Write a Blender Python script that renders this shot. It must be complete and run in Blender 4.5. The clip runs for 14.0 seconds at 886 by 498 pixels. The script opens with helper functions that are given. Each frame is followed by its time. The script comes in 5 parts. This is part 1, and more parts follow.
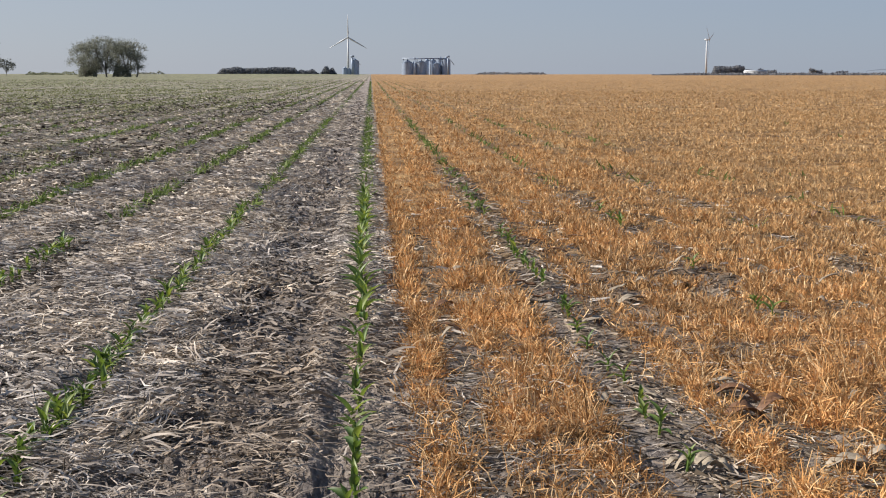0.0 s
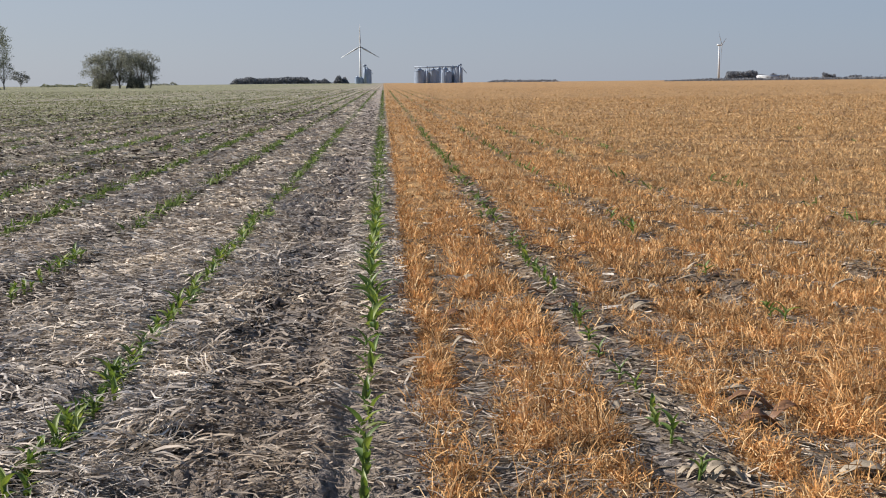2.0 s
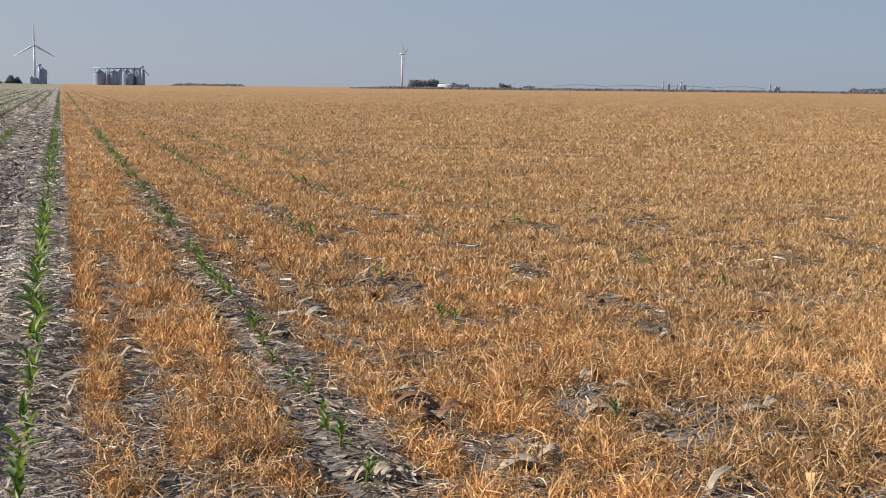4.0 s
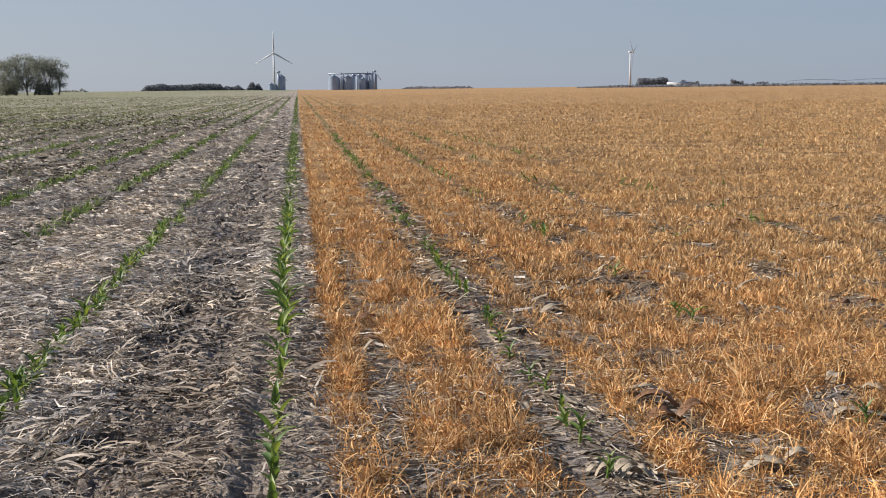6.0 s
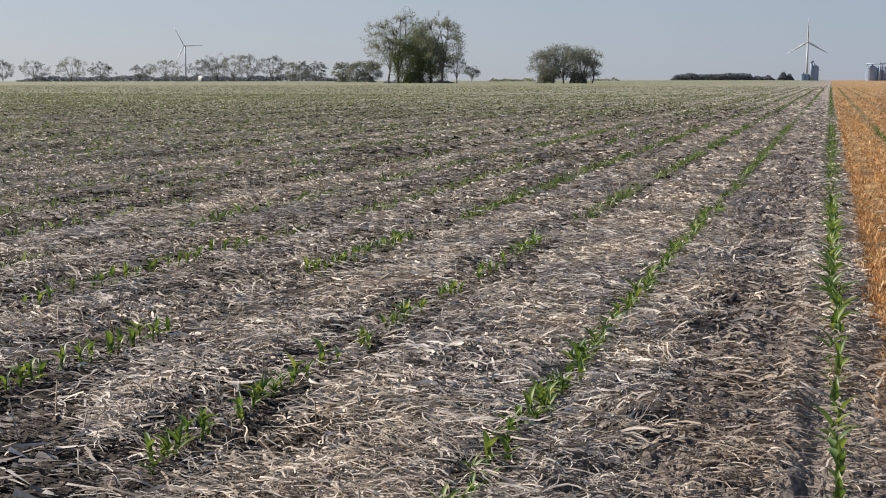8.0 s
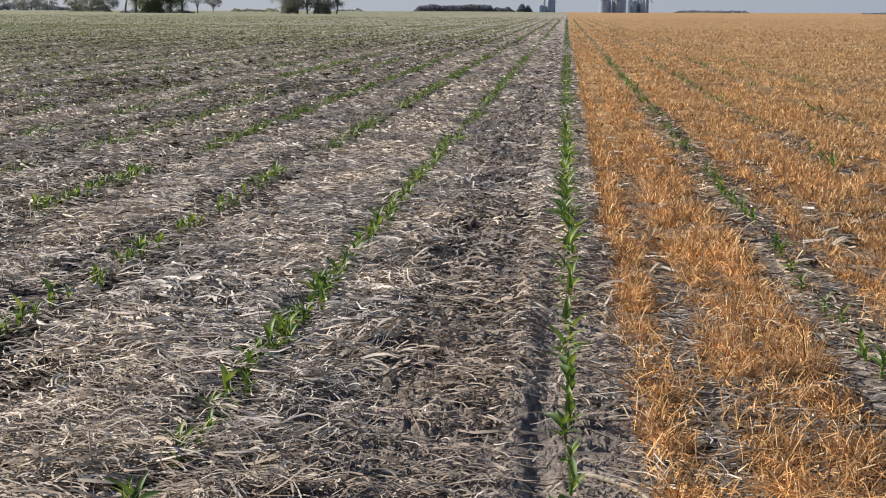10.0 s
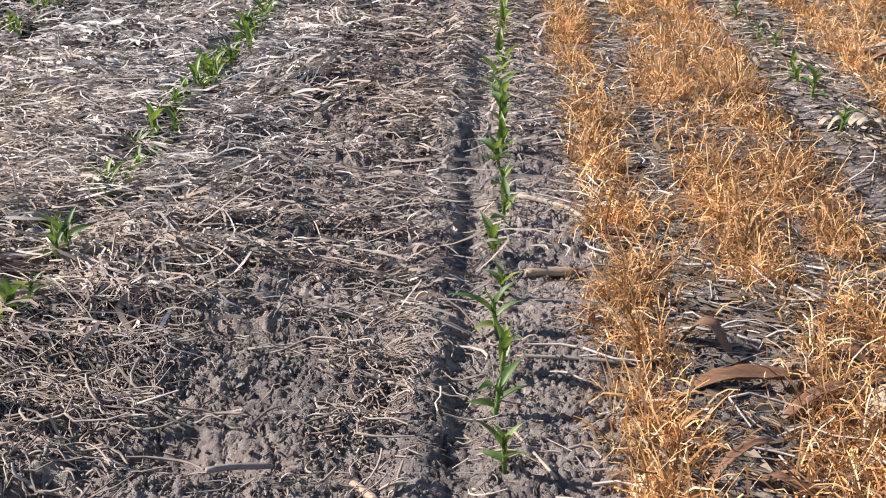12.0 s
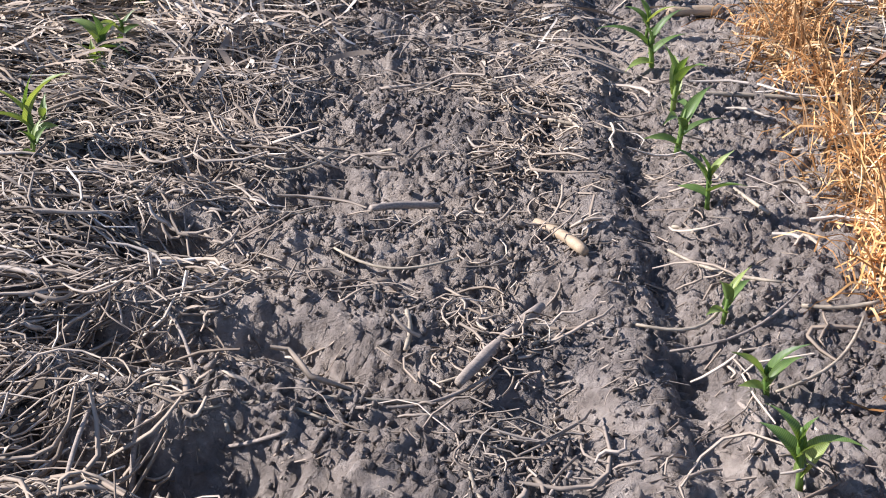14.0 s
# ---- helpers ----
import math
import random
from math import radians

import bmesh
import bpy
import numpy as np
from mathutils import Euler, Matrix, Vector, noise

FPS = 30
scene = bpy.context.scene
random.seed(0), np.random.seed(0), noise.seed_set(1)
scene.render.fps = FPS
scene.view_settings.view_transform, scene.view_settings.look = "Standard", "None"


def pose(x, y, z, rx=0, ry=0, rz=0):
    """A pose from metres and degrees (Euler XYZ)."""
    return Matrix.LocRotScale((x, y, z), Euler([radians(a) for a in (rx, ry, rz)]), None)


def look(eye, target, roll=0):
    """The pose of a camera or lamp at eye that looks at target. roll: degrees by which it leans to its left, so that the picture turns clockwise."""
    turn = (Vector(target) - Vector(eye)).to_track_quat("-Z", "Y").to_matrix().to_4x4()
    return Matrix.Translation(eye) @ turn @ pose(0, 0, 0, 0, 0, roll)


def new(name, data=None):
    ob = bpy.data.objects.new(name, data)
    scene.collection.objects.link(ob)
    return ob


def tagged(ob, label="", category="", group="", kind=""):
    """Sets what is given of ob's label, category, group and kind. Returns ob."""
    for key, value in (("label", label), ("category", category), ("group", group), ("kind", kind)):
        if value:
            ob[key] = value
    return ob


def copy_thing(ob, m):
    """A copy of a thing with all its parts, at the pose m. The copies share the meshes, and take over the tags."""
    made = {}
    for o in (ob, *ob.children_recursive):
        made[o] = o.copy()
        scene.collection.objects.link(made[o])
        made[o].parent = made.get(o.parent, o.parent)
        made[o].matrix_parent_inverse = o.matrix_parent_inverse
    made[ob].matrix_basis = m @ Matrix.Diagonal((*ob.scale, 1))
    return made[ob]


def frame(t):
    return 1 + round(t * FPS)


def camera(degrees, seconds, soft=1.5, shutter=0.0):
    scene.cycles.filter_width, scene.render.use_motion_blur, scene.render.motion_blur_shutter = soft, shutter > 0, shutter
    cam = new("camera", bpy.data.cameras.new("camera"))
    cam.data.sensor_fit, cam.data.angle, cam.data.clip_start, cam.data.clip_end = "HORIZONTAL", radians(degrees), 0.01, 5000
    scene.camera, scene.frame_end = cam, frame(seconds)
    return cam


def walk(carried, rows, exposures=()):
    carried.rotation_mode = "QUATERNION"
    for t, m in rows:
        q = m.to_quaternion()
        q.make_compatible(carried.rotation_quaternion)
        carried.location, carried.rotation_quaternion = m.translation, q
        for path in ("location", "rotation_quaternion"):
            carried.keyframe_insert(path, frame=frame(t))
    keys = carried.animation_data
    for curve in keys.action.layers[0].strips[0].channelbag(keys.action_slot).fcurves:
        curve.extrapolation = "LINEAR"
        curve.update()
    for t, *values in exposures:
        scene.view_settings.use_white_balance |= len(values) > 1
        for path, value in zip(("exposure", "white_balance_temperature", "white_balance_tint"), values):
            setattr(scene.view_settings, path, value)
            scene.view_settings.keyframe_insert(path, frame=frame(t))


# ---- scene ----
cam = camera(39.0, 14.0, soft=1.05)
PATH = [
    (0, (0.047, -0.042, 0.906), (0.16, 1.936, 0.629), 0.0),
    (0.5, (0.045, -0.049, 0.907), (0.136, 1.931, 0.634), -0.4),
    (1, (0.049, -0.042, 0.907), (0.128, 1.938, 0.636), -0.7),
    (1.5, (0.048, -0.037, 0.904), (0.125, 1.944, 0.636), -0.6),
    (2, (0.06, -0.032, 0.908), (0.151, 1.948, 0.644), -0.6),
    (2.5, (0.076, -0.032, 0.915), (0.299, 1.938, 0.651), -0.3),
    (3, (0.105, -0.022, 0.91), (0.544, 1.912, 0.649), 0.2),
    (3.2, (0.104, -0.022, 0.911), (0.594, 1.899, 0.652), 0.7),
    (4.3, (0.118, -0.023, 0.9), (0.703, 1.872, 0.645), 0.5),
    (5.3, (0.132, -0.025, 0.89), (0.68, 1.882, 0.638), 0.3),
    (5.5, (0.134, -0.013, 0.899), (0.656, 1.9, 0.639), -0.1),
    (6, (0.079, -0.03, 0.896), (0.304, 1.941, 0.641), -0.6),
    (6.5, (0.006, -0.089, 0.906), (-0.129, 1.889, 0.646), -0.5),
    (7, (-0.027, -0.109, 0.912), (-0.432, 1.832, 0.651), -0.7),
    (7.2, (-0.039, -0.109, 0.905), (-0.502, 1.819, 0.644), -0.5),
    (8.2, (-0.044, -0.104, 0.9), (-0.632, 1.789, 0.633), -0.1),
    (9.3, (-0.049, -0.099, 0.895), (-0.548, 1.819, 0.621), 0.3),
    (9.5, (-0.041, -0.082, 0.89), (-0.428, 1.859, 0.603), 0.6),
    (10, (-0.019, -0.066, 0.886), (-0.208, 1.89, 0.513), 0.2),
    (10.5, (0.014, -0.066, 0.874), (-0.143, 1.875, 0.416), -0.0),
    (11, (0.041, -0.082, 0.881), (-0.121, 1.833, 0.326), -0.4),
    (11.5, (0.027, -0.068, 0.859), (-0.135, 1.813, 0.198), -0.9),
    (12, (-0.002, -0.051, 0.812), (-0.091, 1.805, 0.072), -0.9),
    (12.5, (-0.028, -0.022, 0.732), (-0.086, 1.818, -0.049), -1.1),
    (13, (-0.107, -0.031, 0.693), (-0.149, 1.777, -0.16), -0.9),
    (13.5, (-0.197, -0.019, 0.664), (-0.265, 1.777, -0.212), -1.3),
    (14, (-0.231, 0.064, 0.645), (-0.296, 1.791, -0.361), -1.0),
]
walk(cam, [(t, look(eye, target, roll)) for t, eye, target, roll in PATH],
     exposures=[(0, 0.47, 6700, 10), (9.5, 0.47, 6700, 10), (10.5, 0.63, 6600, 10), (11.5, 0.99, 6450, 14), (12, 1.04, 6400, 15), (13, 1.13, 6250, 15), (14, 1.22, 6100, 15)])

# ---------------------------------------------------------------- light
SUN_EL, SUN_AZ = radians(32.0), radians(280.0)      # azimuth clockwise from +y
to_sun = Vector((math.sin(SUN_AZ) * math.cos(SUN_EL), math.cos(SUN_AZ) * math.cos(SUN_EL), math.sin(SUN_EL)))
world = bpy.data.worlds.new("sky")
scene.world = world
world.use_nodes = True
wn = world.node_tree.nodes
sky = wn.new("ShaderNodeTexSky")
sky.sky_type, sky.sun_disc = "NISHITA", False
sky.sun_elevation, sky.sun_rotation = SUN_EL, SUN_AZ
sky.altitude, sky.air_density, sky.dust_density, sky.ozone_density = 0, 1.0, 0.3, 5.0
wn["Background"].inputs["Strength"].default_value = 0.08
haze = wn.new("ShaderNodeMix")                      # pale haze, thinning upwards, over the clear sky
haze.data_type = "RGBA"
glow = wn.new("ShaderNodeMix")                      # the haze scatters more light towards the sun than away from it
glow.data_type = "RGBA"
glow.inputs[6].default_value, glow.inputs[7].default_value = (2.45, 3.08, 4.35, 1), (4.05, 4.40, 5.25, 1)
up, parts, layer = wn.new("ShaderNodeTexCoord"), wn.new("ShaderNodeSeparateXYZ"), wn.new("ShaderNodeMapRange")
layer.inputs[1].default_value, layer.inputs[2].default_value, layer.inputs[3].default_value, layer.inputs[4].default_value = 0.05, 0.7, 0.8, 0.12
world.node_tree.links.new(up.outputs["Generated"], parts.inputs[0])
world.node_tree.links.new(parts.outputs["Z"], layer.inputs[0])
sunward = wn.new("ShaderNodeMapRange")
sunward.inputs[1].default_value, sunward.inputs[2].default_value = 0.60, -0.60
world.node_tree.links.new(parts.outputs["X"], sunward.inputs[0])
world.node_tree.links.new(sunward.outputs[0], glow.inputs[0])
world.node_tree.links.new(glow.outputs[2], haze.inputs[7])
world.node_tree.links.new(layer.outputs[0], haze.inputs[0])
world.node_tree.links.new(sky.outputs[0], haze.inputs[6])
world.node_tree.links.new(haze.outputs[2], wn["Background"].inputs["Color"])
sun = new("sun", bpy.data.lights.new("sun", "SUN"))
sun.data.energy, sun.data.angle, sun.data.color = 5.0, radians(0.6), (1.0, 0.94, 0.86)
sun.matrix_world = look(to_sun * 50, (0, 0, 0))

R = 0.762            # spacing of the corn rows; row 0 runs along x = 0, northwards
rng = np.random.default_rng(7)


# ---------------------------------------------------------------- noise and ground shape
def lattice(ix, iy, seed):
    h = (ix.astype(np.int64) * 374761393 + iy.astype(np.int64) * 668265263 + seed * 974711) & 0xFFFFFFFF
    h = ((h ^ (h >> 13)) * 1274126177) & 0xFFFFFFFF
    h = ((h ^ (h >> 16)) * 1103515245) & 0xFFFFFFFF
    return ((h ^ (h >> 15)) & 0xFFFFFF) / float(0xFFFFFF)


def vnoise(x, y, seed=0):
    """Value noise, 0 to 1, one cell a unit."""
    fx, fy = np.floor(x), np.floor(y)
    u, v = x - fx, y - fy
    u, v = u * u * (3 - 2 * u), v * v * (3 - 2 * v)
    a, b = lattice(fx, fy, seed), lattice(fx + 1, fy, seed)
    c, d = lattice(fx, fy + 1, seed), lattice(fx + 1, fy + 1, seed)
    return (a + (b - a) * u) * (1 - v) + (c + (d - c) * u) * v


def fbm(x, y, octaves=3, seed=0):
    total, amp, norm = 0.0, 1.0, 0.0
    for o in range(octaves):
        total = total + amp * vnoise(x * 2**o + 17.3 * o, y * 2**o - 9.1 * o, seed + o)
        norm += amp
        amp *= 0.5
    return total / norm


def step(x, a, b):
    t = np.clip((x - a) / (b - a), 0, 1)
    return t * t * (3 - 2 * t)


def track(x):
    """The wheel track left of row 0."""
    return step(x, -0.66, -0.56) * (1 - step(x, -0.17, -0.11))


def trodden_band(x):
    """The middle of the wheel track, pressed bare."""
    return step(x, -0.54, -0.40) * (1 - step(x, -0.17, -0.11))


def wheel_bands(x):
    """Barer bands that wheels left further into the straw, 0 to 1."""
    out = 0.0 * x
    for c, w, a in ((-1.33, 0.13, 0.5), (-2.05, 0.15, 0.65), (-2.65, 0.24, 0.9), (-3.4, 0.30, 0.85), (-4.85, 0.38, 0.95), (-5.6, 0.34, 0.9), (-7.9, 0.42, 0.95), (-10.2, 0.46, 0.9),
                    (-12.4, 0.5, 0.9), (-14.8, 0.55, 0.85), (-17.6, 0.6, 0.85), (-21.0, 0.7, 0.8), (-25.0, 0.8, 0.75)):
        out = np.maximum(out, a * np.exp(-((x - c) / w) ** 2))
    return out


# places where the straw has been blown or scraped off the soil: centre and radii
BARE = ((-1.25, 2.66, 0.27, 0.22), (-2.02, 3.60, 0.16, 0.20), (-0.95, 3.85, 0.14, 0.10), (-1.05, 5.4, 0.2, 0.3), (-2.7, 4.8, 0.25, 0.4))


def lug_phase(x, y):
    """How far along its lug mark a place of the wheel track lies, 0 to 1; the pits are at 0."""
    ph = (y - 1.16 + 0.22 * (x + 0.55) + 0.07 * (fbm(x / 0.2, y / 0.2, 2, 21) - 0.5)) / 0.163
    return ph - np.floor(ph)


def height(x, y):
    """The ground's height: clods, the wheel track's lug marks, the planter's slits, the far rise."""
    x, y = np.asarray(x, float), np.asarray(y, float)
    d = np.hypot(x, y)
    fine, mid = 1 - step(d, 3.5, 9.0), 1 - step(d, 9.0, 22.0)
    tr = track(x)
    calm = 1 - 0.65 * np.exp(-((x + 0.125) / 0.035) ** 2) - 0.6 * np.exp(-((x - 0.09) / 0.05) ** 2)
    clod = np.abs(fbm(x / 0.034, y / 0.034, 2, 3) - 0.5) * 2
    lumpy = fbm(x / 0.10, y / 0.08, 2, 7) - 0.5
    z = mid * 0.030 * (fbm(x / 0.35, y / 0.35, 2, 11) - 0.5)
    z += fine * calm * (0.008 * (0.45 - clod) + 0.018 * lumpy + 0.010 * (fbm(x / 0.018, y / 0.018, 2, 5) - 0.5))
    # lug marks: slanted bars with a steep side, broken up along the track
    saw = lug_phase(x, y)
    lug = step(saw, 0.14, 0.5) * (1 - step(saw, 0.74, 0.96))
    z += mid * tr * (0.078 * (lug - 0.75) * (0.35 + 0.65 * step(-x, 0.25, 0.45)) * (0.4 + 0.6 * step(fbm(x / 0.22, y / 0.3, 2, 31), 0.3, 0.6)) - 0.006)
    hole = step(fbm(x / 0.11, y / 0.06, 3, 41), 0.56, 0.72)
    z -= mid * 0.014 * hole * step(-x, 0.25, 0.4) * (1 - step(-x, 0.7, 0.9))
    # the slit beside row 0 and the shallower ones beside the other rows
    wob = 0.012 * (vnoise(y / 0.25, y * 0, 51) - 0.5) + 0.007 * (vnoise(y / 0.045, y * 0, 57) - 0.5)
    far_on = 1 - step(d, 25.0, 60.0)
    z -= far_on * (0.018 * (1 - 0.45 * step(y, 2.0, 3.5)) * (0.75 + 0.5 * vnoise(y / 0.08, x * 0, 53)) * np.exp(-(((x + 0.050 + wob) / 0.025) ** 2) ** 1.2) - 0.006 * np.exp(-((x + 0.105) / 0.03) ** 2))
    k = np.round(x / R)
    xr = x - k * R
    z -= far_on * (k != 0) * (0.016 * np.exp(-((xr + 0.05) / 0.02) ** 2) - 0.006 * np.exp(-(xr / 0.06) ** 2))
    z += np.minimum(1.0, 0.0012 * np.maximum(0, d - 60)) * step(-x, 0, 80)
    return z


# ---------------------------------------------------------------- materials
def material(name, rough=0.8, metal=0.0):
    m = bpy.data.materials.new(name)
    m.use_nodes = True
    n = m.node_tree.nodes
    b = n["Principled BSDF"]
    b.inputs["Roughness"].default_value, b.inputs["Metallic"].default_value = rough, metal
    return m, n, m.node_tree.links, b


def ramp(n, stops):
    r = n.new("ShaderNodeValToRGB")
    e = r.color_ramp.elements
    e[0].position, e[0].color = stops[0][0], (*stops[0][1], 1)
    e[1].position, e[1].color = stops[-1][0], (*stops[-1][1], 1)
    for p, c in stops[1:-1]:
        x = e.new(p)
        x.color = (*c, 1)
    return r


def mix(n, l, fac, a, b, how="MIX"):
    x = n.new("ShaderNodeMix")
    x.data_type, x.blend_type = "RGBA", how
    for socket, v in ((x.inputs[0], fac), (x.inputs[6], a), (x.inputs[7], b)):
        if isinstance(v, bpy.types.NodeSocket):
            l.new(v, socket)
        else:
            socket.default_value = v if isinstance(v, float) else (*v, 1)
    return x.outputs[2]


def noise_node(n, l, where, scale, detail=4.0, rough=0.6):
    x = n.new("ShaderNodeTexNoise")
    x.inputs["Scale"].default_value, x.inputs["Detail"].default_value, x.inputs["Roughness"].default_value = scale, detail, rough
    l.new(where, x.inputs["Vector"])
    return x.outputs["Fac"]


def strand_material(name, stops, through_part=0.3, rough=0.6, tuft=0.0, paler=None):
    """Dry or green blades: each strand its own shade, fine streaks, some light passing through."""
    m, n, l, b = material(name, rough)
    geo = n.new("ShaderNodeNewGeometry")
    r = ramp(n, stops)
    l.new(geo.outputs["Random Per Island"], r.inputs["Fac"])
    fleck = noise_node(n, l, geo.outputs["Position"], 160.0, 2.0)
    patch = noise_node(n, l, geo.outputs["Position"], 1.3, 3.0)
    c = mix(n, l, fleck, r.outputs["Color"], (0.55, 0.52, 0.5), "MULTIPLY")
    c = mix(n, l, 0.35, r.outputs["Color"], c)
    pr = ramp(n, [(0.3, (0.78, 0.8, 0.84)), (0.7, (1.15, 1.1, 1.0))])
    l.new(patch, pr.inputs["Fac"])
    c = mix(n, l, 1.0, c, pr.outputs["Color"], "MULTIPLY")
    if paler:
        sep, east = n.new("ShaderNodeSeparateXYZ"), n.new("ShaderNodeMapRange")
        l.new(geo.outputs["Position"], sep.inputs[0])
        l.new(sep.outputs["X"], east.inputs[0])
        east.inputs[1].default_value, east.inputs[2].default_value, east.inputs[4].default_value = 0.9, 3.5, 0.4
        c = mix(n, l, east.outputs[0], c, paler)
    if tuft:
        tr = ramp(n, [(0.38, (1 - tuft, 1 - tuft, 1 - tuft)), (0.60, (1.24, 1.24, 1.24))])
        l.new(noise_node(n, l, geo.outputs["Position"], 17.0, 3.0), tr.inputs["Fac"])
        c = mix(n, l, 1.0, c, tr.outputs["Color"], "MULTIPLY")
    l.new(c, b.inputs["Base Color"])
    b.inputs["Specular IOR Level"].default_value = 0.08
    if through_part:
        t, add = n.new("ShaderNodeBsdfTranslucent"), n.new("ShaderNodeMixShader")
        l.new(c, t.inputs["Color"])
        add.inputs[0].default_value = through_part
        l.new(b.outputs[0], add.inputs[1])
        l.new(t.outputs[0], add.inputs[2])
        l.new(add.outputs[0], n["Material Output"].inputs["Surface"])
    return m


STRAW = strand_material("bleached_straw", [(0.0, (0.15, 0.126, 0.107)), (0.3, (0.45, 0.392, 0.34)), (0.65, (0.645, 0.576, 0.51)), (1.0, (0.79, 0.72, 0.645))], 0.08, 0.6, 0.34)
ORANGE = strand_material("dead_orange_grass", [(0.0, (0.27, 0.130, 0.050)), (0.3, (0.615, 0.330, 0.133)), (0.7, (0.765, 0.466, 0.217)), (1.0, (0.84, 0.645, 0.405))], 0.14, 0.7, 0.42, (0.43, 0.32, 0.175))
# dirt of the wheel track; also a dimmed copy of straw near the camera
MUD_AND_DIM_STRAW = strand_material("dirty_and_dimmed_straw", [(0.0, (0.20, 0.163, 0.135)), (0.4, (0.335, 0.278, 0.230)), (0.8, (0.43, 0.362, 0.302)), (1.0, (0.58, 0.497, 0.418))], 0.04, 0.8)
# near-black flakes that stand in for shaded gaps in the straw
SHADEFLAKES = strand_material("gap_shade_flakes", [(0.0, (0.036, 0.030, 0.026)), (0.5, (0.075, 0.062, 0.053)), (1.0, (0.15, 0.124, 0.102))], 0.0, 0.85)
BROWNLITTER = strand_material("brown_leaf_litter", [(0.0, (0.09, 0.072, 0.056)), (0.5, (0.19, 0.152, 0.115)), (1.0, (0.36, 0.30, 0.23))], 0.0, 0.85)
WEED = strand_material("grey_green_weeds", [(0.0, (0.10, 0.12, 0.042)), (0.5, (0.20, 0.225, 0.092)), (1.0, (0.35, 0.36, 0.18))], 0.3)
CORNFAR = strand_material("young_corn_rows", [(0.0, (0.085, 0.135, 0.036)), (0.6, (0.16, 0.235, 0.066)), (1.0, (0.29, 0.35, 0.12))], 0.35, 0.5)


def soil_material():
    m, n, l, b = material("dry_grey_soil", 0.92)
    geo = n.new("ShaderNodeNewGeometry")
    pos = geo.outputs["Position"]
    big, small, grain = noise_node(n, l, pos, 2.2, 5.0), noise_node(n, l, pos, 45.0, 6.0, 0.65), noise_node(n, l, pos, 110.0, 6.0, 0.78)
    r = ramp(n, [(0.3, (0.195, 0.160, 0.138)), (0.5, (0.350, 0.297, 0.260)), (0.72, (0.51, 0.445, 0.396))])
    l.new(small, r.inputs["Fac"])
    damp = ramp(n, [(0.38, (0.62, 0.62, 0.64)), (0.60, (1.12, 1.10, 1.07))])
    l.new(big, damp.inputs["Fac"])
    c = mix(n, l, 1.0, r.outputs["Color"], damp.outputs["Color"], "MULTIPLY")
    # the mat of litter and plants that closes over the soil far out
    sep = n.new("ShaderNodeSeparateXYZ")
    l.new(pos, sep.inputs[0])
    flat = n.new("ShaderNodeMapping")
    flat.inputs["Scale"].default_value = (1.0, 0.6, 1.0)
    l.new(pos, flat.inputs["Vector"])
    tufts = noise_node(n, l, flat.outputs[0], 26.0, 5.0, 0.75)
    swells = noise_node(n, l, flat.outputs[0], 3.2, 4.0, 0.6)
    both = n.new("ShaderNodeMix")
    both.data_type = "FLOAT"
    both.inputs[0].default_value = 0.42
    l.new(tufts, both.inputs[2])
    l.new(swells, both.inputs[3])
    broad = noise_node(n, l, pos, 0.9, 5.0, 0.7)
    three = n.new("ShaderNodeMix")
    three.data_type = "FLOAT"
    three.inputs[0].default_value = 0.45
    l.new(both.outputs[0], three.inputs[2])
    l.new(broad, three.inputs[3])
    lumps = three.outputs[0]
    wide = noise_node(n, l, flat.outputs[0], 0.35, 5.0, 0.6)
    # rust takes in the crop's own shade; dark stops stand for shaded gaps
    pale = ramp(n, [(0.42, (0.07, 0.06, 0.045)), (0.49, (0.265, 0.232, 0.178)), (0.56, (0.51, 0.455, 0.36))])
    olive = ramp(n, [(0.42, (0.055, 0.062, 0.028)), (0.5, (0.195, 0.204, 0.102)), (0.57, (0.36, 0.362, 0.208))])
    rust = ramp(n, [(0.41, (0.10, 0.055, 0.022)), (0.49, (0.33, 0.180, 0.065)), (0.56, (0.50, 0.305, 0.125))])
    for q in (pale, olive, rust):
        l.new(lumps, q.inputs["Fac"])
    greener = n.new("ShaderNodeMapRange")
    greener.inputs[1].default_value, greener.inputs[2].default_value = -0.8, -5.5
    l.new(sep.outputs["X"], greener.inputs[0])
    wm = n.new("ShaderNodeMath")
    wm.operation = "MULTIPLY_ADD"
    l.new(wide, wm.inputs[0])
    wm.inputs[1].default_value = 0.9
    wm.inputs[2].default_value = -0.45
    wa = n.new("ShaderNodeMath")
    wa.operation, wa.use_clamp = "ADD", True
    l.new(greener.outputs[0], wa.inputs[0])
    l.new(wm.outputs[0], wa.inputs[1])
    left = mix(n, l, wa.outputs[0], pale.outputs["Color"], olive.outputs["Color"])
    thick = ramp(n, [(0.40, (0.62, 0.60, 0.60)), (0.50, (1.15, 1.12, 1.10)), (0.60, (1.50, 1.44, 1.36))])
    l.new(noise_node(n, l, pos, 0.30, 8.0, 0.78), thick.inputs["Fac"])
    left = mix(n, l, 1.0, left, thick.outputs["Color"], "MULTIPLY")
    # strips of bare soil and seedlings along the planted rows
    pp = n.new("ShaderNodeMath")
    pp.operation = "PINGPONG"
    ab = n.new("ShaderNodeMath")
    ab.operation = "ABSOLUTE"
    l.new(sep.outputs["X"], ab.inputs[0])
    l.new(ab.outputs[0], pp.inputs[0])
    pp.inputs[1].default_value = R / 2
    strip = n.new("ShaderNodeMapRange")
    strip.inputs[1].default_value, strip.inputs[2].default_value, strip.inputs[3].default_value, strip.inputs[4].default_value = 0.07, 0.16, 0.8, 0.0
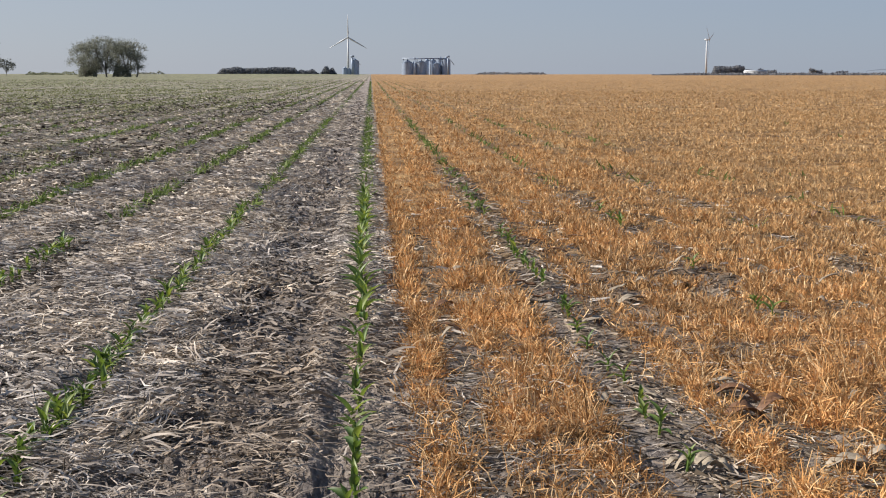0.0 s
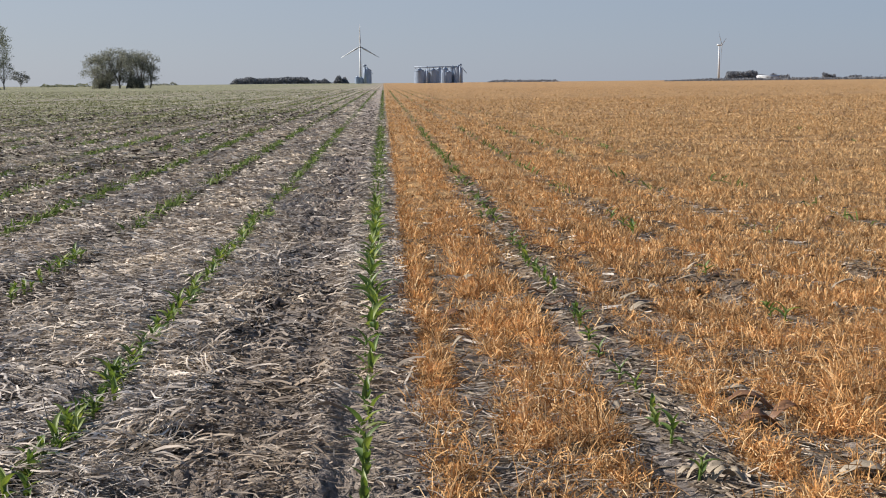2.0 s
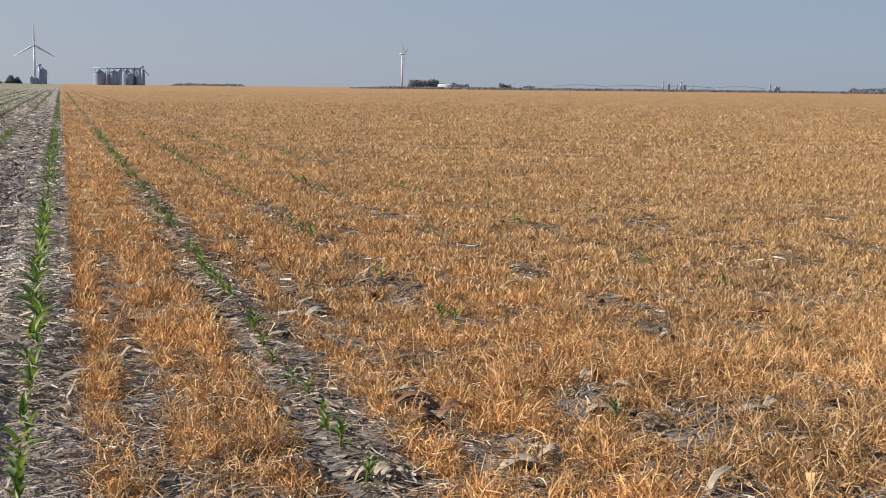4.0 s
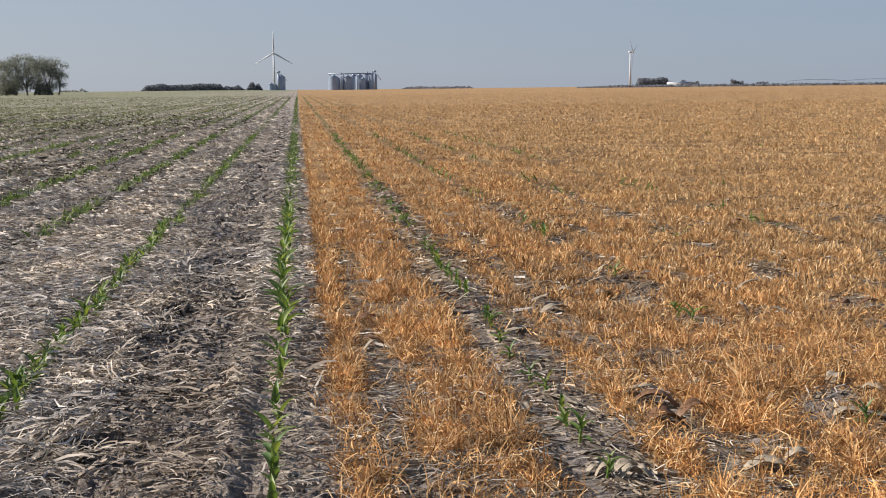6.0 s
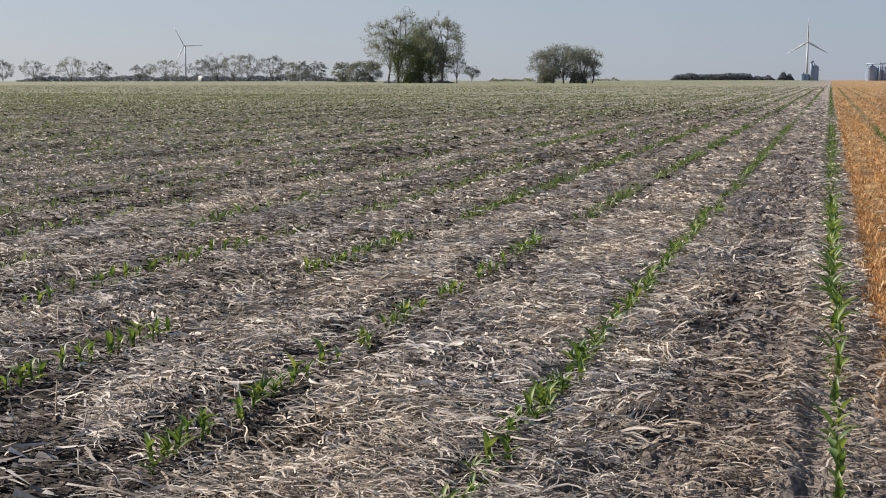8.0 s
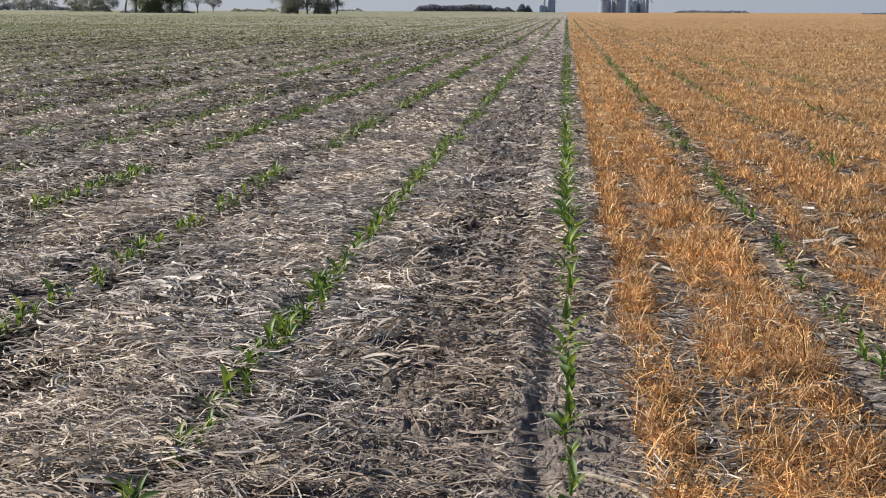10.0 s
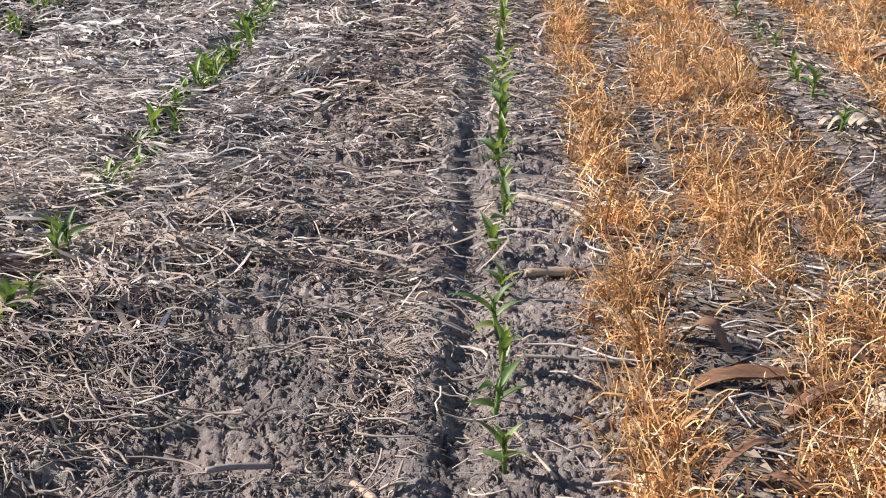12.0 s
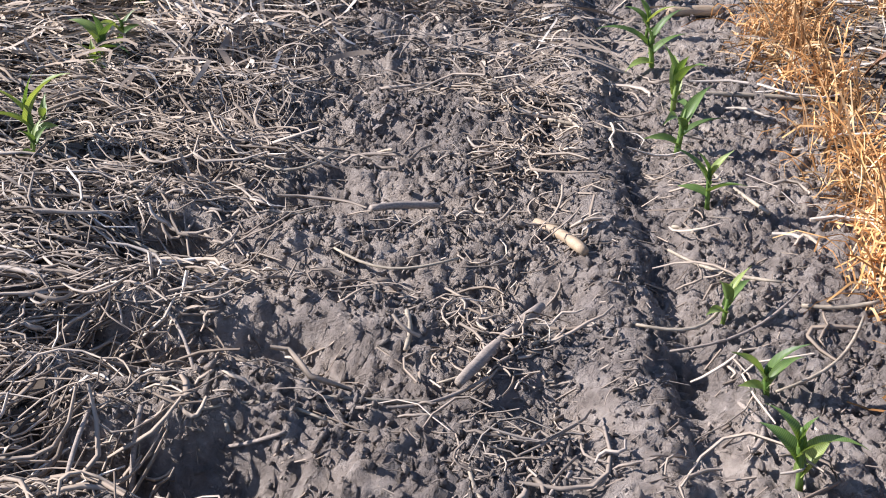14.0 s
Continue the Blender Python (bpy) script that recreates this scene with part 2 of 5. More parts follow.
    l.new(pp.outputs[0], strip.inputs[0])
    left = mix(n, l, strip.outputs[0], left, (0.06, 0.065, 0.03))
    edge = n.new("ShaderNodeMapRange")
    edge.inputs[1].default_value, edge.inputs[2].default_value = 0.10, 0.16
    l.new(sep.outputs["X"], edge.inputs[0])
    inner = n.new("ShaderNodeMapRange")
    inner.inputs[1].default_value, inner.inputs[2].default_value, inner.inputs[3].default_value, inner.inputs[4].default_value = 2.6, 3.6, 0.5, 0.05
    l.new(sep.outputs["X"], inner.inputs[0])
    bare = n.new("ShaderNodeMath")
    bare.operation = "MULTIPLY"
    l.new(strip.outputs[0], bare.inputs[0])
    l.new(inner.outputs[0], bare.inputs[1])
    right = mix(n, l, bare.outputs[0], rust.outputs["Color"], (0.12, 0.09, 0.05))
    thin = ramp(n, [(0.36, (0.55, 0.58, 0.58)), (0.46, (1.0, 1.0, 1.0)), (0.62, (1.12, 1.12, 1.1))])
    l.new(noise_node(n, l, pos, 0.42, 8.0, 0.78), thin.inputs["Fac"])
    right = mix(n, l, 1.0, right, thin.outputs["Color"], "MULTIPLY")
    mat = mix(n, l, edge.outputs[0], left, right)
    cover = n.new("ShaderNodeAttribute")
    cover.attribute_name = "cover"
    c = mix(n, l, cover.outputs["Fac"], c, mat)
    l.new(c, b.inputs["Base Color"])
    # cracks and crumbs
    vor = n.new("ShaderNodeTexVoronoi")
    vor.feature, vor.inputs["Scale"].default_value = "DISTANCE_TO_EDGE", 16.0
    warp = n.new("ShaderNodeVectorMath")
    warp.operation = "MULTIPLY_ADD"
    nz = n.new("ShaderNodeTexNoise")
    nz.inputs["Scale"].default_value = 14.0
    l.new(pos, nz.inputs["Vector"])
    l.new(nz.outputs["Color"], warp.inputs[0])
    warp.inputs[1].default_value = (0.09, 0.09, 0.09)
    l.new(pos, warp.inputs[2])
    l.new(warp.outputs[0], vor.inputs["Vector"])
    cr = n.new("ShaderNodeMapRange")
    cr.inputs[1].default_value, cr.inputs[2].default_value = 0.0, 0.035
    l.new(vor.outputs["Distance"], cr.inputs[0])
    b1, b2, b3 = (n.new("ShaderNodeBump") for _ in range(3))
    for bump, src, strength, dist in ((b1, cr.outputs[0], 1.0, 0.008), (b2, grain, 1.0, 0.014), (b3, lumps, 1.0, 0.05)):
        bump.inputs["Strength"].default_value, bump.inputs["Distance"].default_value = strength, dist
        l.new(src, bump.inputs["Height"])
    l.new(b1.outputs[0], b2.inputs["Normal"])
    l.new(b2.outputs[0], b3.inputs["Normal"])
    l.new(cover.outputs["Fac"], b3.inputs["Strength"])
    l.new(b3.outputs[0], b.inputs["Normal"])
    return m


SOIL = soil_material()


def leaf_material(name, dark, light, yellow):
    m, n, l, b = material(name, 0.5)
    info = n.new("ShaderNodeObjectInfo")
    tex = n.new("ShaderNodeTexCoord")
    r = ramp(n, [(0.0, dark), (0.6, light), (1.0, yellow)])
    l.new(info.outputs["Random"], r.inputs["Fac"])
    vein = n.new("ShaderNodeTexWave")
    vein.inputs["Scale"].default_value, vein.inputs["Distortion"].default_value = 260.0, 1.5
    l.new(tex.outputs["Object"], vein.inputs["Vector"])
    spot = noise_node(n, l, tex.outputs["Object"], 45.0, 3.0)
    c = mix(n, l, 0.25, r.outputs["Color"], vein.outputs["Color"], "SOFT_LIGHT")
    sr = ramp(n, [(0.35, (0.7, 0.75, 0.7)), (0.65, (1.15, 1.1, 1.0))])
    l.new(spot, sr.inputs["Fac"])
    c = mix(n, l, 1.0, c, sr.outputs["Color"], "MULTIPLY")
    l.new(c, b.inputs["Base Color"])
    t, add = n.new("ShaderNodeBsdfTranslucent"), n.new("ShaderNodeMixShader")
    l.new(mix(n, l, 1.0, c, (1.3, 1.2, 0.55), "MULTIPLY"), t.inputs["Color"])
    add.inputs[0].default_value = 0.38
    l.new(b.outputs[0], add.inputs[1])
    l.new(t.outputs[0], add.inputs[2])
    l.new(add.outputs[0], n["Material Output"].inputs["Surface"])
    return m


CORN = leaf_material("corn_leaf_green", (0.080, 0.145, 0.042), (0.135, 0.215, 0.062), (0.28, 0.35, 0.11))
CORN_STEM = leaf_material("corn_stem_green", (0.12, 0.22, 0.05), (0.2, 0.3, 0.08), (0.28, 0.36, 0.12))


def plain(name, dark, light, scale=30.0, rough=0.8, metal=0.0, stretch=(1, 1, 1), bump=0.3):
    """A surface with two scales of wear."""
    m, n, l, b = material(name, rough, metal)
    tex = n.new("ShaderNodeTexCoord")
    mp = n.new("ShaderNodeMapping")
    mp.inputs["Scale"].default_value = stretch
    l.new(tex.outputs["Object"], mp.inputs["Vector"])
    a, c = noise_node(n, l, mp.outputs[0], scale, 4.0), noise_node(n, l, mp.outputs[0], scale * 0.13, 3.0)
    r = ramp(n, [(0.3, dark), (0.7, light)])
    l.new(a, r.inputs["Fac"])
    r2 = ramp(n, [(0.3, (0.75, 0.75, 0.75)), (0.7, (1.1, 1.1, 1.1))])
    l.new(c, r2.inputs["Fac"])
    l.new(mix(n, l, 1.0, r.outputs["Color"], r2.outputs["Color"], "MULTIPLY"), b.inputs["Base Color"])
    bp = n.new("ShaderNodeBump")
    bp.inputs["Strength"].default_value, bp.inputs["Distance"].default_value = bump, 0.1 / scale
    l.new(a, bp.inputs["Height"])
    l.new(bp.outputs[0], b.inputs["Normal"])
    return m


HUSK = plain("pale_corn_husk", (0.23, 0.188, 0.138), (0.42, 0.352, 0.265), 60.0, 0.7, 0, (1, 9, 9))
BROWN = plain("brown_weathered_husk", (0.10, 0.05, 0.025), (0.24, 0.12, 0.06), 60.0, 0.6, 0, (1, 8, 8))
GREYSTICK = plain("grey_weathered_stalk", (0.16, 0.13, 0.11), (0.36, 0.30, 0.25), 80.0, 0.85, 0, (1, 10, 10))
TANSTALK = plain("tan_corn_stalk", (0.27, 0.19, 0.12), (0.44, 0.34, 0.23), 80.0, 0.7, 0, (1, 10, 10))
BARK = plain("tree_bark", (0.09, 0.08, 0.07), (0.19, 0.17, 0.15), 3.0, 0.95, 0, (1, 1, 0.3), 0.6)
# spring and dark foliage tones are lifted paler to take in distance haze
LEAVES = strand_material("spring_foliage", [(0.0, (0.165, 0.18, 0.12)), (0.5, (0.23, 0.25, 0.165)), (1.0, (0.31, 0.33, 0.225))], 0.5, 0.6)
DARKLEAVES = strand_material("dark_foliage", [(0.0, (0.19, 0.205, 0.17)), (0.5, (0.265, 0.28, 0.23)), (1.0, (0.35, 0.36, 0.30))], 0.45, 0.7)
GREENLEAVES = strand_material("full_green_foliage", [(0.0, (0.16, 0.20, 0.10)), (0.5, (0.23, 0.28, 0.145)), (1.0, (0.32, 0.37, 0.205))], 0.5, 0.7)
# blue-grey tones paint the haze of distance into the far foliage
FARTREES = strand_material("hazed_grey_green_foliage", [(0.0, (0.135, 0.150, 0.145)), (0.5, (0.18, 0.196, 0.188)), (1.0, (0.235, 0.25, 0.235))], 0.5, 0.7)
FARWOODS = strand_material("hazed_dark_woods", [(0.0, (0.18, 0.20, 0.24)), (0.5, (0.23, 0.25, 0.29)), (1.0, (0.29, 0.31, 0.34))], 0.4, 0.8)
# the blue in the steel tone takes in shade and haze on far bins
STEEL = plain("galvanised_steel", (0.21, 0.275, 0.38), (0.32, 0.385, 0.49), 0.8, 0.5, 0.2, (1, 1, 0.2), 0.1)
WHITE = plain("white_paint", (0.50, 0.53, 0.57), (0.60, 0.63, 0.67), 0.4, 0.5, 0, (1, 1, 0.3), 0.05)
DARKROOF = plain("grey_roof", (0.16, 0.17, 0.19), (0.26, 0.27, 0.3), 1.0, 0.7)


# ---------------------------------------------------------------- mesh helpers
def mesh_of(name, verts, faces, mat, smooth=True):
    """A mesh from arrays: verts (n, 3), faces (m, 3 or 4)."""
    me = bpy.data.meshes.new(name)
    verts, faces = np.asarray(verts, np.float32), np.asarray(faces, np.int32)
    m, k = faces.shape
    me.vertices.add(len(verts))
    me.vertices.foreach_set("co", verts.ravel())
    me.loops.add(m * k)
    me.loops.foreach_set("vertex_index", faces.ravel())
    me.polygons.add(m)
    me.polygons.foreach_set("loop_start", np.arange(0, m * k, k, dtype=np.int32))
    me.polygons.foreach_set("use_smooth", np.full(m, smooth))
    me.update(calc_edges=True)
    me.materials.append(mat)
    return me


def strand_arrays(P, W, tube=False, roll=None):
    """Ribbons or three-sided stems along the lines P (n, k, 3) of widths W (n, k)."""
    n, k, _ = P.shape
    T = np.gradient(P, axis=1)
    T /= np.linalg.norm(T, axis=2, keepdims=True) + 1e-9
    ref = rng.normal(size=(n, 1, 3)) if roll is None else roll
    S = np.cross(T, np.broadcast_to(ref, P.shape))
    S /= np.linalg.norm(S, axis=2, keepdims=True) + 1e-9
    w = W[..., None] / 2
    if tube:
        U = np.cross(T, S)
        rings = [P + w * (math.cos(a) * S + math.sin(a) * U) for a in (0, 2.0944, 4.1888)]
    else:
        rings = [P - w * S, P + w * S]
    s = len(rings)
    V = np.stack(rings, 2).reshape(-1, 3)
    base = (np.arange(n)[:, None, None] * k + np.arange(k - 1)[None, :, None]) * s
    pairs = range(3) if tube else range(1)
    F = [np.concatenate([base + j, base + (j + 1) % s, base + s + (j + 1) % s, base + s + j], 2).reshape(-1, 4) for j in pairs]
    return V, np.concatenate(F)


def strands(name, label, category, P, W, mat, tube=False, roll=None):
    V, F = strand_arrays(P, W, tube, roll)
    return tagged(new(name, mesh_of(name, V, F, mat)), label, category, kind="stuff")


def slivers(name, label, category, P, W, mat, roll=None, top_heavy=0.0):
    """Pointed blades of one face each: foot, tip and width."""
    n = len(P)
    T = P[:, -1] - P[:, 0]
    ref = rng.normal(size=(n, 3)) if roll is None else np.broadcast_to(roll, (n, 1, 3))[:, 0]
    S = np.cross(T, ref)
    S *= (W[:, :1] / 2) / (np.linalg.norm(S, axis=1, keepdims=True) + 1e-9)
    turned = (rng.random((n, 1)) < top_heavy)
    foot, tip = np.where(turned, P[:, -1], P[:, 0]), np.where(turned, P[:, 0], P[:, -1])
    V = np.stack([foot - S, foot + S, tip], 1).reshape(-1, 3)
    return tagged(new(name, mesh_of(name, V, np.arange(3 * n).reshape(-1, 3), mat)), label, category, kind="stuff")


def part(name, bm, mat, parent, label=""):
    """A bmesh as one mesh object under a thing or a part."""
    me = bpy.data.meshes.new(name)
    bm.to_mesh(me)
    bm.free()
    me.materials.append(mat)
    for p in me.polygons:
        p.use_smooth = True
    ob = new(name, me)
    ob.parent = parent
    return tagged(ob, label)


def part_mesh(name, me, parent, label=""):
    ob = new(name, me)
    ob.parent = parent
    return tagged(ob, label)


def tube_bm(points, radii, sides=6, bm=None):
    """A tube with closed ends along points."""
    bm = bm or bmesh.new()
    points = [Vector(p) for p in points]
    rings = []
    for i, p in enumerate(points):
        t = (points[min(i + 1, len(points) - 1)] - points[max(i - 1, 0)]).normalized()
        a = t.cross(Vector((0.31, 0.17, 0.93)) if abs(t.z) < 0.9 else Vector((1, 0.1, 0))).normalized()
        b = t.cross(a)
        rings.append([bm.verts.new(p + radii[i] * (math.cos(q) * a + math.sin(q) * b)) for q in (2 * math.pi * j / sides for j in range(sides))])
    for r0, r1 in zip(rings, rings[1:]):
        for j in range(sides):
            bm.faces.new((r0[j], r0[(j + 1) % sides], r1[(j + 1) % sides], r1[j]))
    bm.faces.new(rings[0][::-1])
    bm.faces.new(rings[-1])
    return bm


def box_bm(x0, y0, z0, x1, y1, z1, bm=None):
    bm = bm or bmesh.new()
    v = [bm.verts.new((x, y, z)) for z in (z0, z1) for x, y in ((x0, y0), (x1, y0), (x1, y1), (x0, y1))]
    for f in ((3, 2, 1, 0), (4, 5, 6, 7), (0, 1, 5, 4), (1, 2, 6, 5), (2, 3, 7, 6), (3, 0, 4, 7)):
        bm.faces.new([v[i] for i in f])
    return bm


def empty(name, m, label, category, group=""):
    ob = new(name)
    ob.matrix_world = m
    ob.empty_display_size = 0.1
    return tagged(ob, label, category, group)


# ---------------------------------------------------------------- ground, one sheet to the horizon
def spread(fine0, fine1, fine, lo, hi, back, slow, slow_to, fast):
    """Grid lines: even between fine0 and fine1, then wider and wider out to lo and hi, slowly at first."""
    mid = list(np.arange(fine0, fine1 + 1e-6, fine))
    up, down, s = [fine1], [fine0], fine
    while up[-1] < hi:
        s *= slow if up[-1] < slow_to else fast
        up.append(up[-1] + s)
    s = fine
    while down[-1] > lo:
        s *= back
        down.append(down[-1] - s)
    return np.array(down[:0:-1] + mid + up[1:])


gx, gy = spread(-0.70, 0.2, 0.0048, -4600, 4600, 1.11, 1.11, 1, 1.12), spread(0.72, 1.55, 0.0050, -60, 4700, 1.14, 1.019, 8.0, 1.09)
GX, GY = np.meshgrid(gx, gy)
GZ = height(GX, GY)


def cells(x, y, size, seed):
    """Distances to the nearest and second nearest of jittered grid points, in cells."""
    u, v = x / size, y / size
    iu, iv = np.floor(u), np.floor(v)
    f1, f2 = np.full(x.shape, 9.0), np.full(x.shape, 9.0)
    for du in (-1, 0, 1):
        for dv in (-1, 0, 1):
            px = iu + du + lattice(iu + du, iv + dv, seed)
            py = iv + dv + lattice(iu + du, iv + dv, seed + 1)
            d = np.hypot(px - u, py - v)
            f2 = np.minimum(f2, np.maximum(f1, d))
            f1 = np.minimum(f1, d)
    return f1, f2


near = (np.hypot(GX, GY) < 4.2) & (GX < 0.4)
cx, cy = GX[near], GY[near]
fade = 1 - step(np.hypot(cx, cy), 2.6, 4.2)
rough = 0.75 + 0.35 * step(fbm(cx / 0.12, cy / 0.12, 2, 131), 0.35, 0.6)
wx, wy = cx + 0.012 * (fbm(cx / 0.016, cy / 0.016, 2, 145) - 0.5), cy + 0.012 * (fbm(cx / 0.016, cy / 0.016, 2, 147) - 0.5)
a1, a2 = cells(wx, wy, 0.021, 141)
b1, b2 = cells(cx + 0.01 * fbm(cx / 0.02, cy / 0.02, 2, 145), cy, 0.075, 151)
c1, c2 = cells(wx, wy, 0.0105, 161)
crumb = 0.005 * (np.sqrt(np.clip(a2 - a1, 0, 1)) - 0.5) + 0.0135 * (np.sqrt(np.clip(c2 - c1, 0, 1)) - 0.5) + 0.011 * (fbm(cx / 0.0095, cy / 0.0095, 2, 171) - 0.5)
smooth = np.exp(-((cx + 0.125) / 0.035) ** 2)
GZ[near] += fade * rough * (1 - 0.6 * smooth) * crumb - fade * 0.010 * (1 - step(b2 - b1, 0.02, 0.09)) * step(fbm(cx / 0.3, cy / 0.3, 2, 133), 0.4, 0.55)
nx, ny = len(gx), len(gy)
idx = np.arange(nx * ny).reshape(ny, nx)
quads = np.stack([idx[:-1, :-1], idx[:-1, 1:], idx[1:, 1:], idx[1:, :-1]], -1).reshape(-1, 4)
ground = tagged(new("ground", mesh_of("ground", np.stack([GX, GY, GZ], -1).reshape(-1, 3), quads, SOIL)),
                "dry grey field soil with clods and tyre marks", "ground", kind="structure")
ground.data.polygons.foreach_set("use_smooth", np.ones(len(quads), bool))
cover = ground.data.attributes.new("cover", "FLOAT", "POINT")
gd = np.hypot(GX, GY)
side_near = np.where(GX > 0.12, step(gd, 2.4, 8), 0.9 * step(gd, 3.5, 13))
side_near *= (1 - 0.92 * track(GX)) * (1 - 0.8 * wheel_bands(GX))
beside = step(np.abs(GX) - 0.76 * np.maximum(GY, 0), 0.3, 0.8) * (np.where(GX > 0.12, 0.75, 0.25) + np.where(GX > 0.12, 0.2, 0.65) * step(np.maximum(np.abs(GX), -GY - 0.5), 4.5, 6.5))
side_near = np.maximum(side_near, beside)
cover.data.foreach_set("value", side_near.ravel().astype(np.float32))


# ---------------------------------------------------------------- straw litter left of the boundary row
def scatter(y0, y1, density, left, reach=0.76, side=0.4):
    """Random spots in the wedge of field ahead, left or right of the boundary."""
    xa = y1 * reach + side
    n = int((y1 - y0) * xa * density)
    y = y0 + (y1 - y0) * rng.random(n)
    x = xa * rng.random(n)
    keep = x < y * reach + side
    return (-x if left else x)[keep] + (0.14 if left else 0.0), y[keep]


def zone(y, y0, y1):
    """Fades one band of scattered strands into the next."""
    return (1.0 if y0 < 1 else step(y, y0 * 0.85, y0 * 1.15)) * (1 - step(y, y1 * 0.85, y1 * 1.15)) * (1 - 0.75 * step(y, 90, 225))


def row_strip(x):
    """The planter's cleared strip along each corn row."""
    off = x - np.round(x / R) * R + 0.04
    return 1 - step(np.abs(off), 0.11, 0.25)


def straw_density(x, y):
    patch = step(fbm(x / 0.40, y / 0.5, 3, 61), 0.32, 0.60)
    base = 0.50 + 0.50 * patch
    tr = trodden_band(x)
    near = 1 - step(y, 1.15, 1.7)
    base = base * (1 - tr) + tr * base * (0.18 * near + (0.23 - 0.11 * step(y, 2.8, 4.0)) * (1 - near) + 0.15 * step(y, 2.0, 2.6) * (1 - step(y, 2.6, 3.2)))
    lug = np.exp(-((lug_phase(x, y) - 0.80) / 0.16) ** 2)
    base *= 1 + tr * (2.6 * lug - 0.85)
    base *= 1 - 0.75 * np.exp(-((x + 0.05) / 0.03) ** 2) * (1 - 0.3 * step(y, 3.0, 5.0))
    base *= 1 - (0.85 - 0.25 * step(y, 1.6, 2.4) - 0.35 * step(y, 3.0, 5.0)) * step(x, 0.0, 0.03)
    xr = np.abs(x - np.round(x / R) * R)
    base *= np.where(x < -1.2, 1 - 0.9 * row_strip(x), np.where(x < -0.4, 1 - 0.85 * (1 - step(xr, 0.045, 0.10)) * step(y, 1.6, 2.6), 1.0))
    # barer wheel bands further left
    base *= 1 - wheel_bands(x)
    for bx, by, rx, ry in BARE:
        base *= 1 - 0.9 * np.exp(-((x - bx) / rx) ** 2 - ((y - by) / ry) ** 2)
    base *= 1 + 0.3 * step(-x, 0.5, 0.6) * (1 - step(-x, 1.15, 1.3)) * step(y, 2.5, 4)
    base *= 1.15 - 0.45 * step(-x, 2.0, 4.0) * (1 - step(y, 9, 14))
    return base


def straw_lines(x, y, k, lmin, lmax, lift, bend=0.55):
    n = len(x)
    a = -0.1 + 2.4 * (fbm(x / 0.3, y / 0.3, 2, 65) - 0.5) + rng.normal(0, 0.34, n) + np.where(rng.random(n) < 0.18, rng.uniform(-1.5, 1.5, n), 0)
    L = lmin + (lmax - lmin) * rng.random(n) ** 1.7
    s = np.linspace(-0.5, 0.5, k)[None, :]
    c = rng.normal(0, bend, n)[:, None] * L[:, None]
    wig = rng.normal(0, 0.06, n)[:, None] * L[:, None] * np.sin(s * 8 + rng.uniform(0, 6, n)[:, None])
    off = c * (s * s * 4 - 0.5) * 0.5 + wig
    px = x[:, None] + L[:, None] * s * np.cos(a)[:, None] - off * np.sin(a)[:, None]
    py = y[:, None] + L[:, None] * s * np.sin(a)[:, None] + off * np.cos(a)[:, None]
    h = height(px, py)
    line = h[:, :1] + (h[:, -1:] - h[:, :1]) * (s + 0.5)
    if k > 3:
        soft = h.copy()
        for _ in range(3):
            soft[:, 1:-1] = (soft[:, :-2] + soft[:, 1:-1] + soft[:, 2:]) / 3
        h = soft
    up = lift * (0.3 + 1.2 * fbm(x / 0.25, y / 0.2, 2, 63))[:, None] * rng.random(n)[:, None] ** 1.5 + rng.normal(0, 0.17, n)[:, None] * L[:, None] * s + 0.25 * rng.random(n)[:, None] * lift * np.cos(s * 3)
    pz = np.maximum(0.5 * (line + h) + up, h + 0.001)
    return np.stack([px, py, pz], 2)


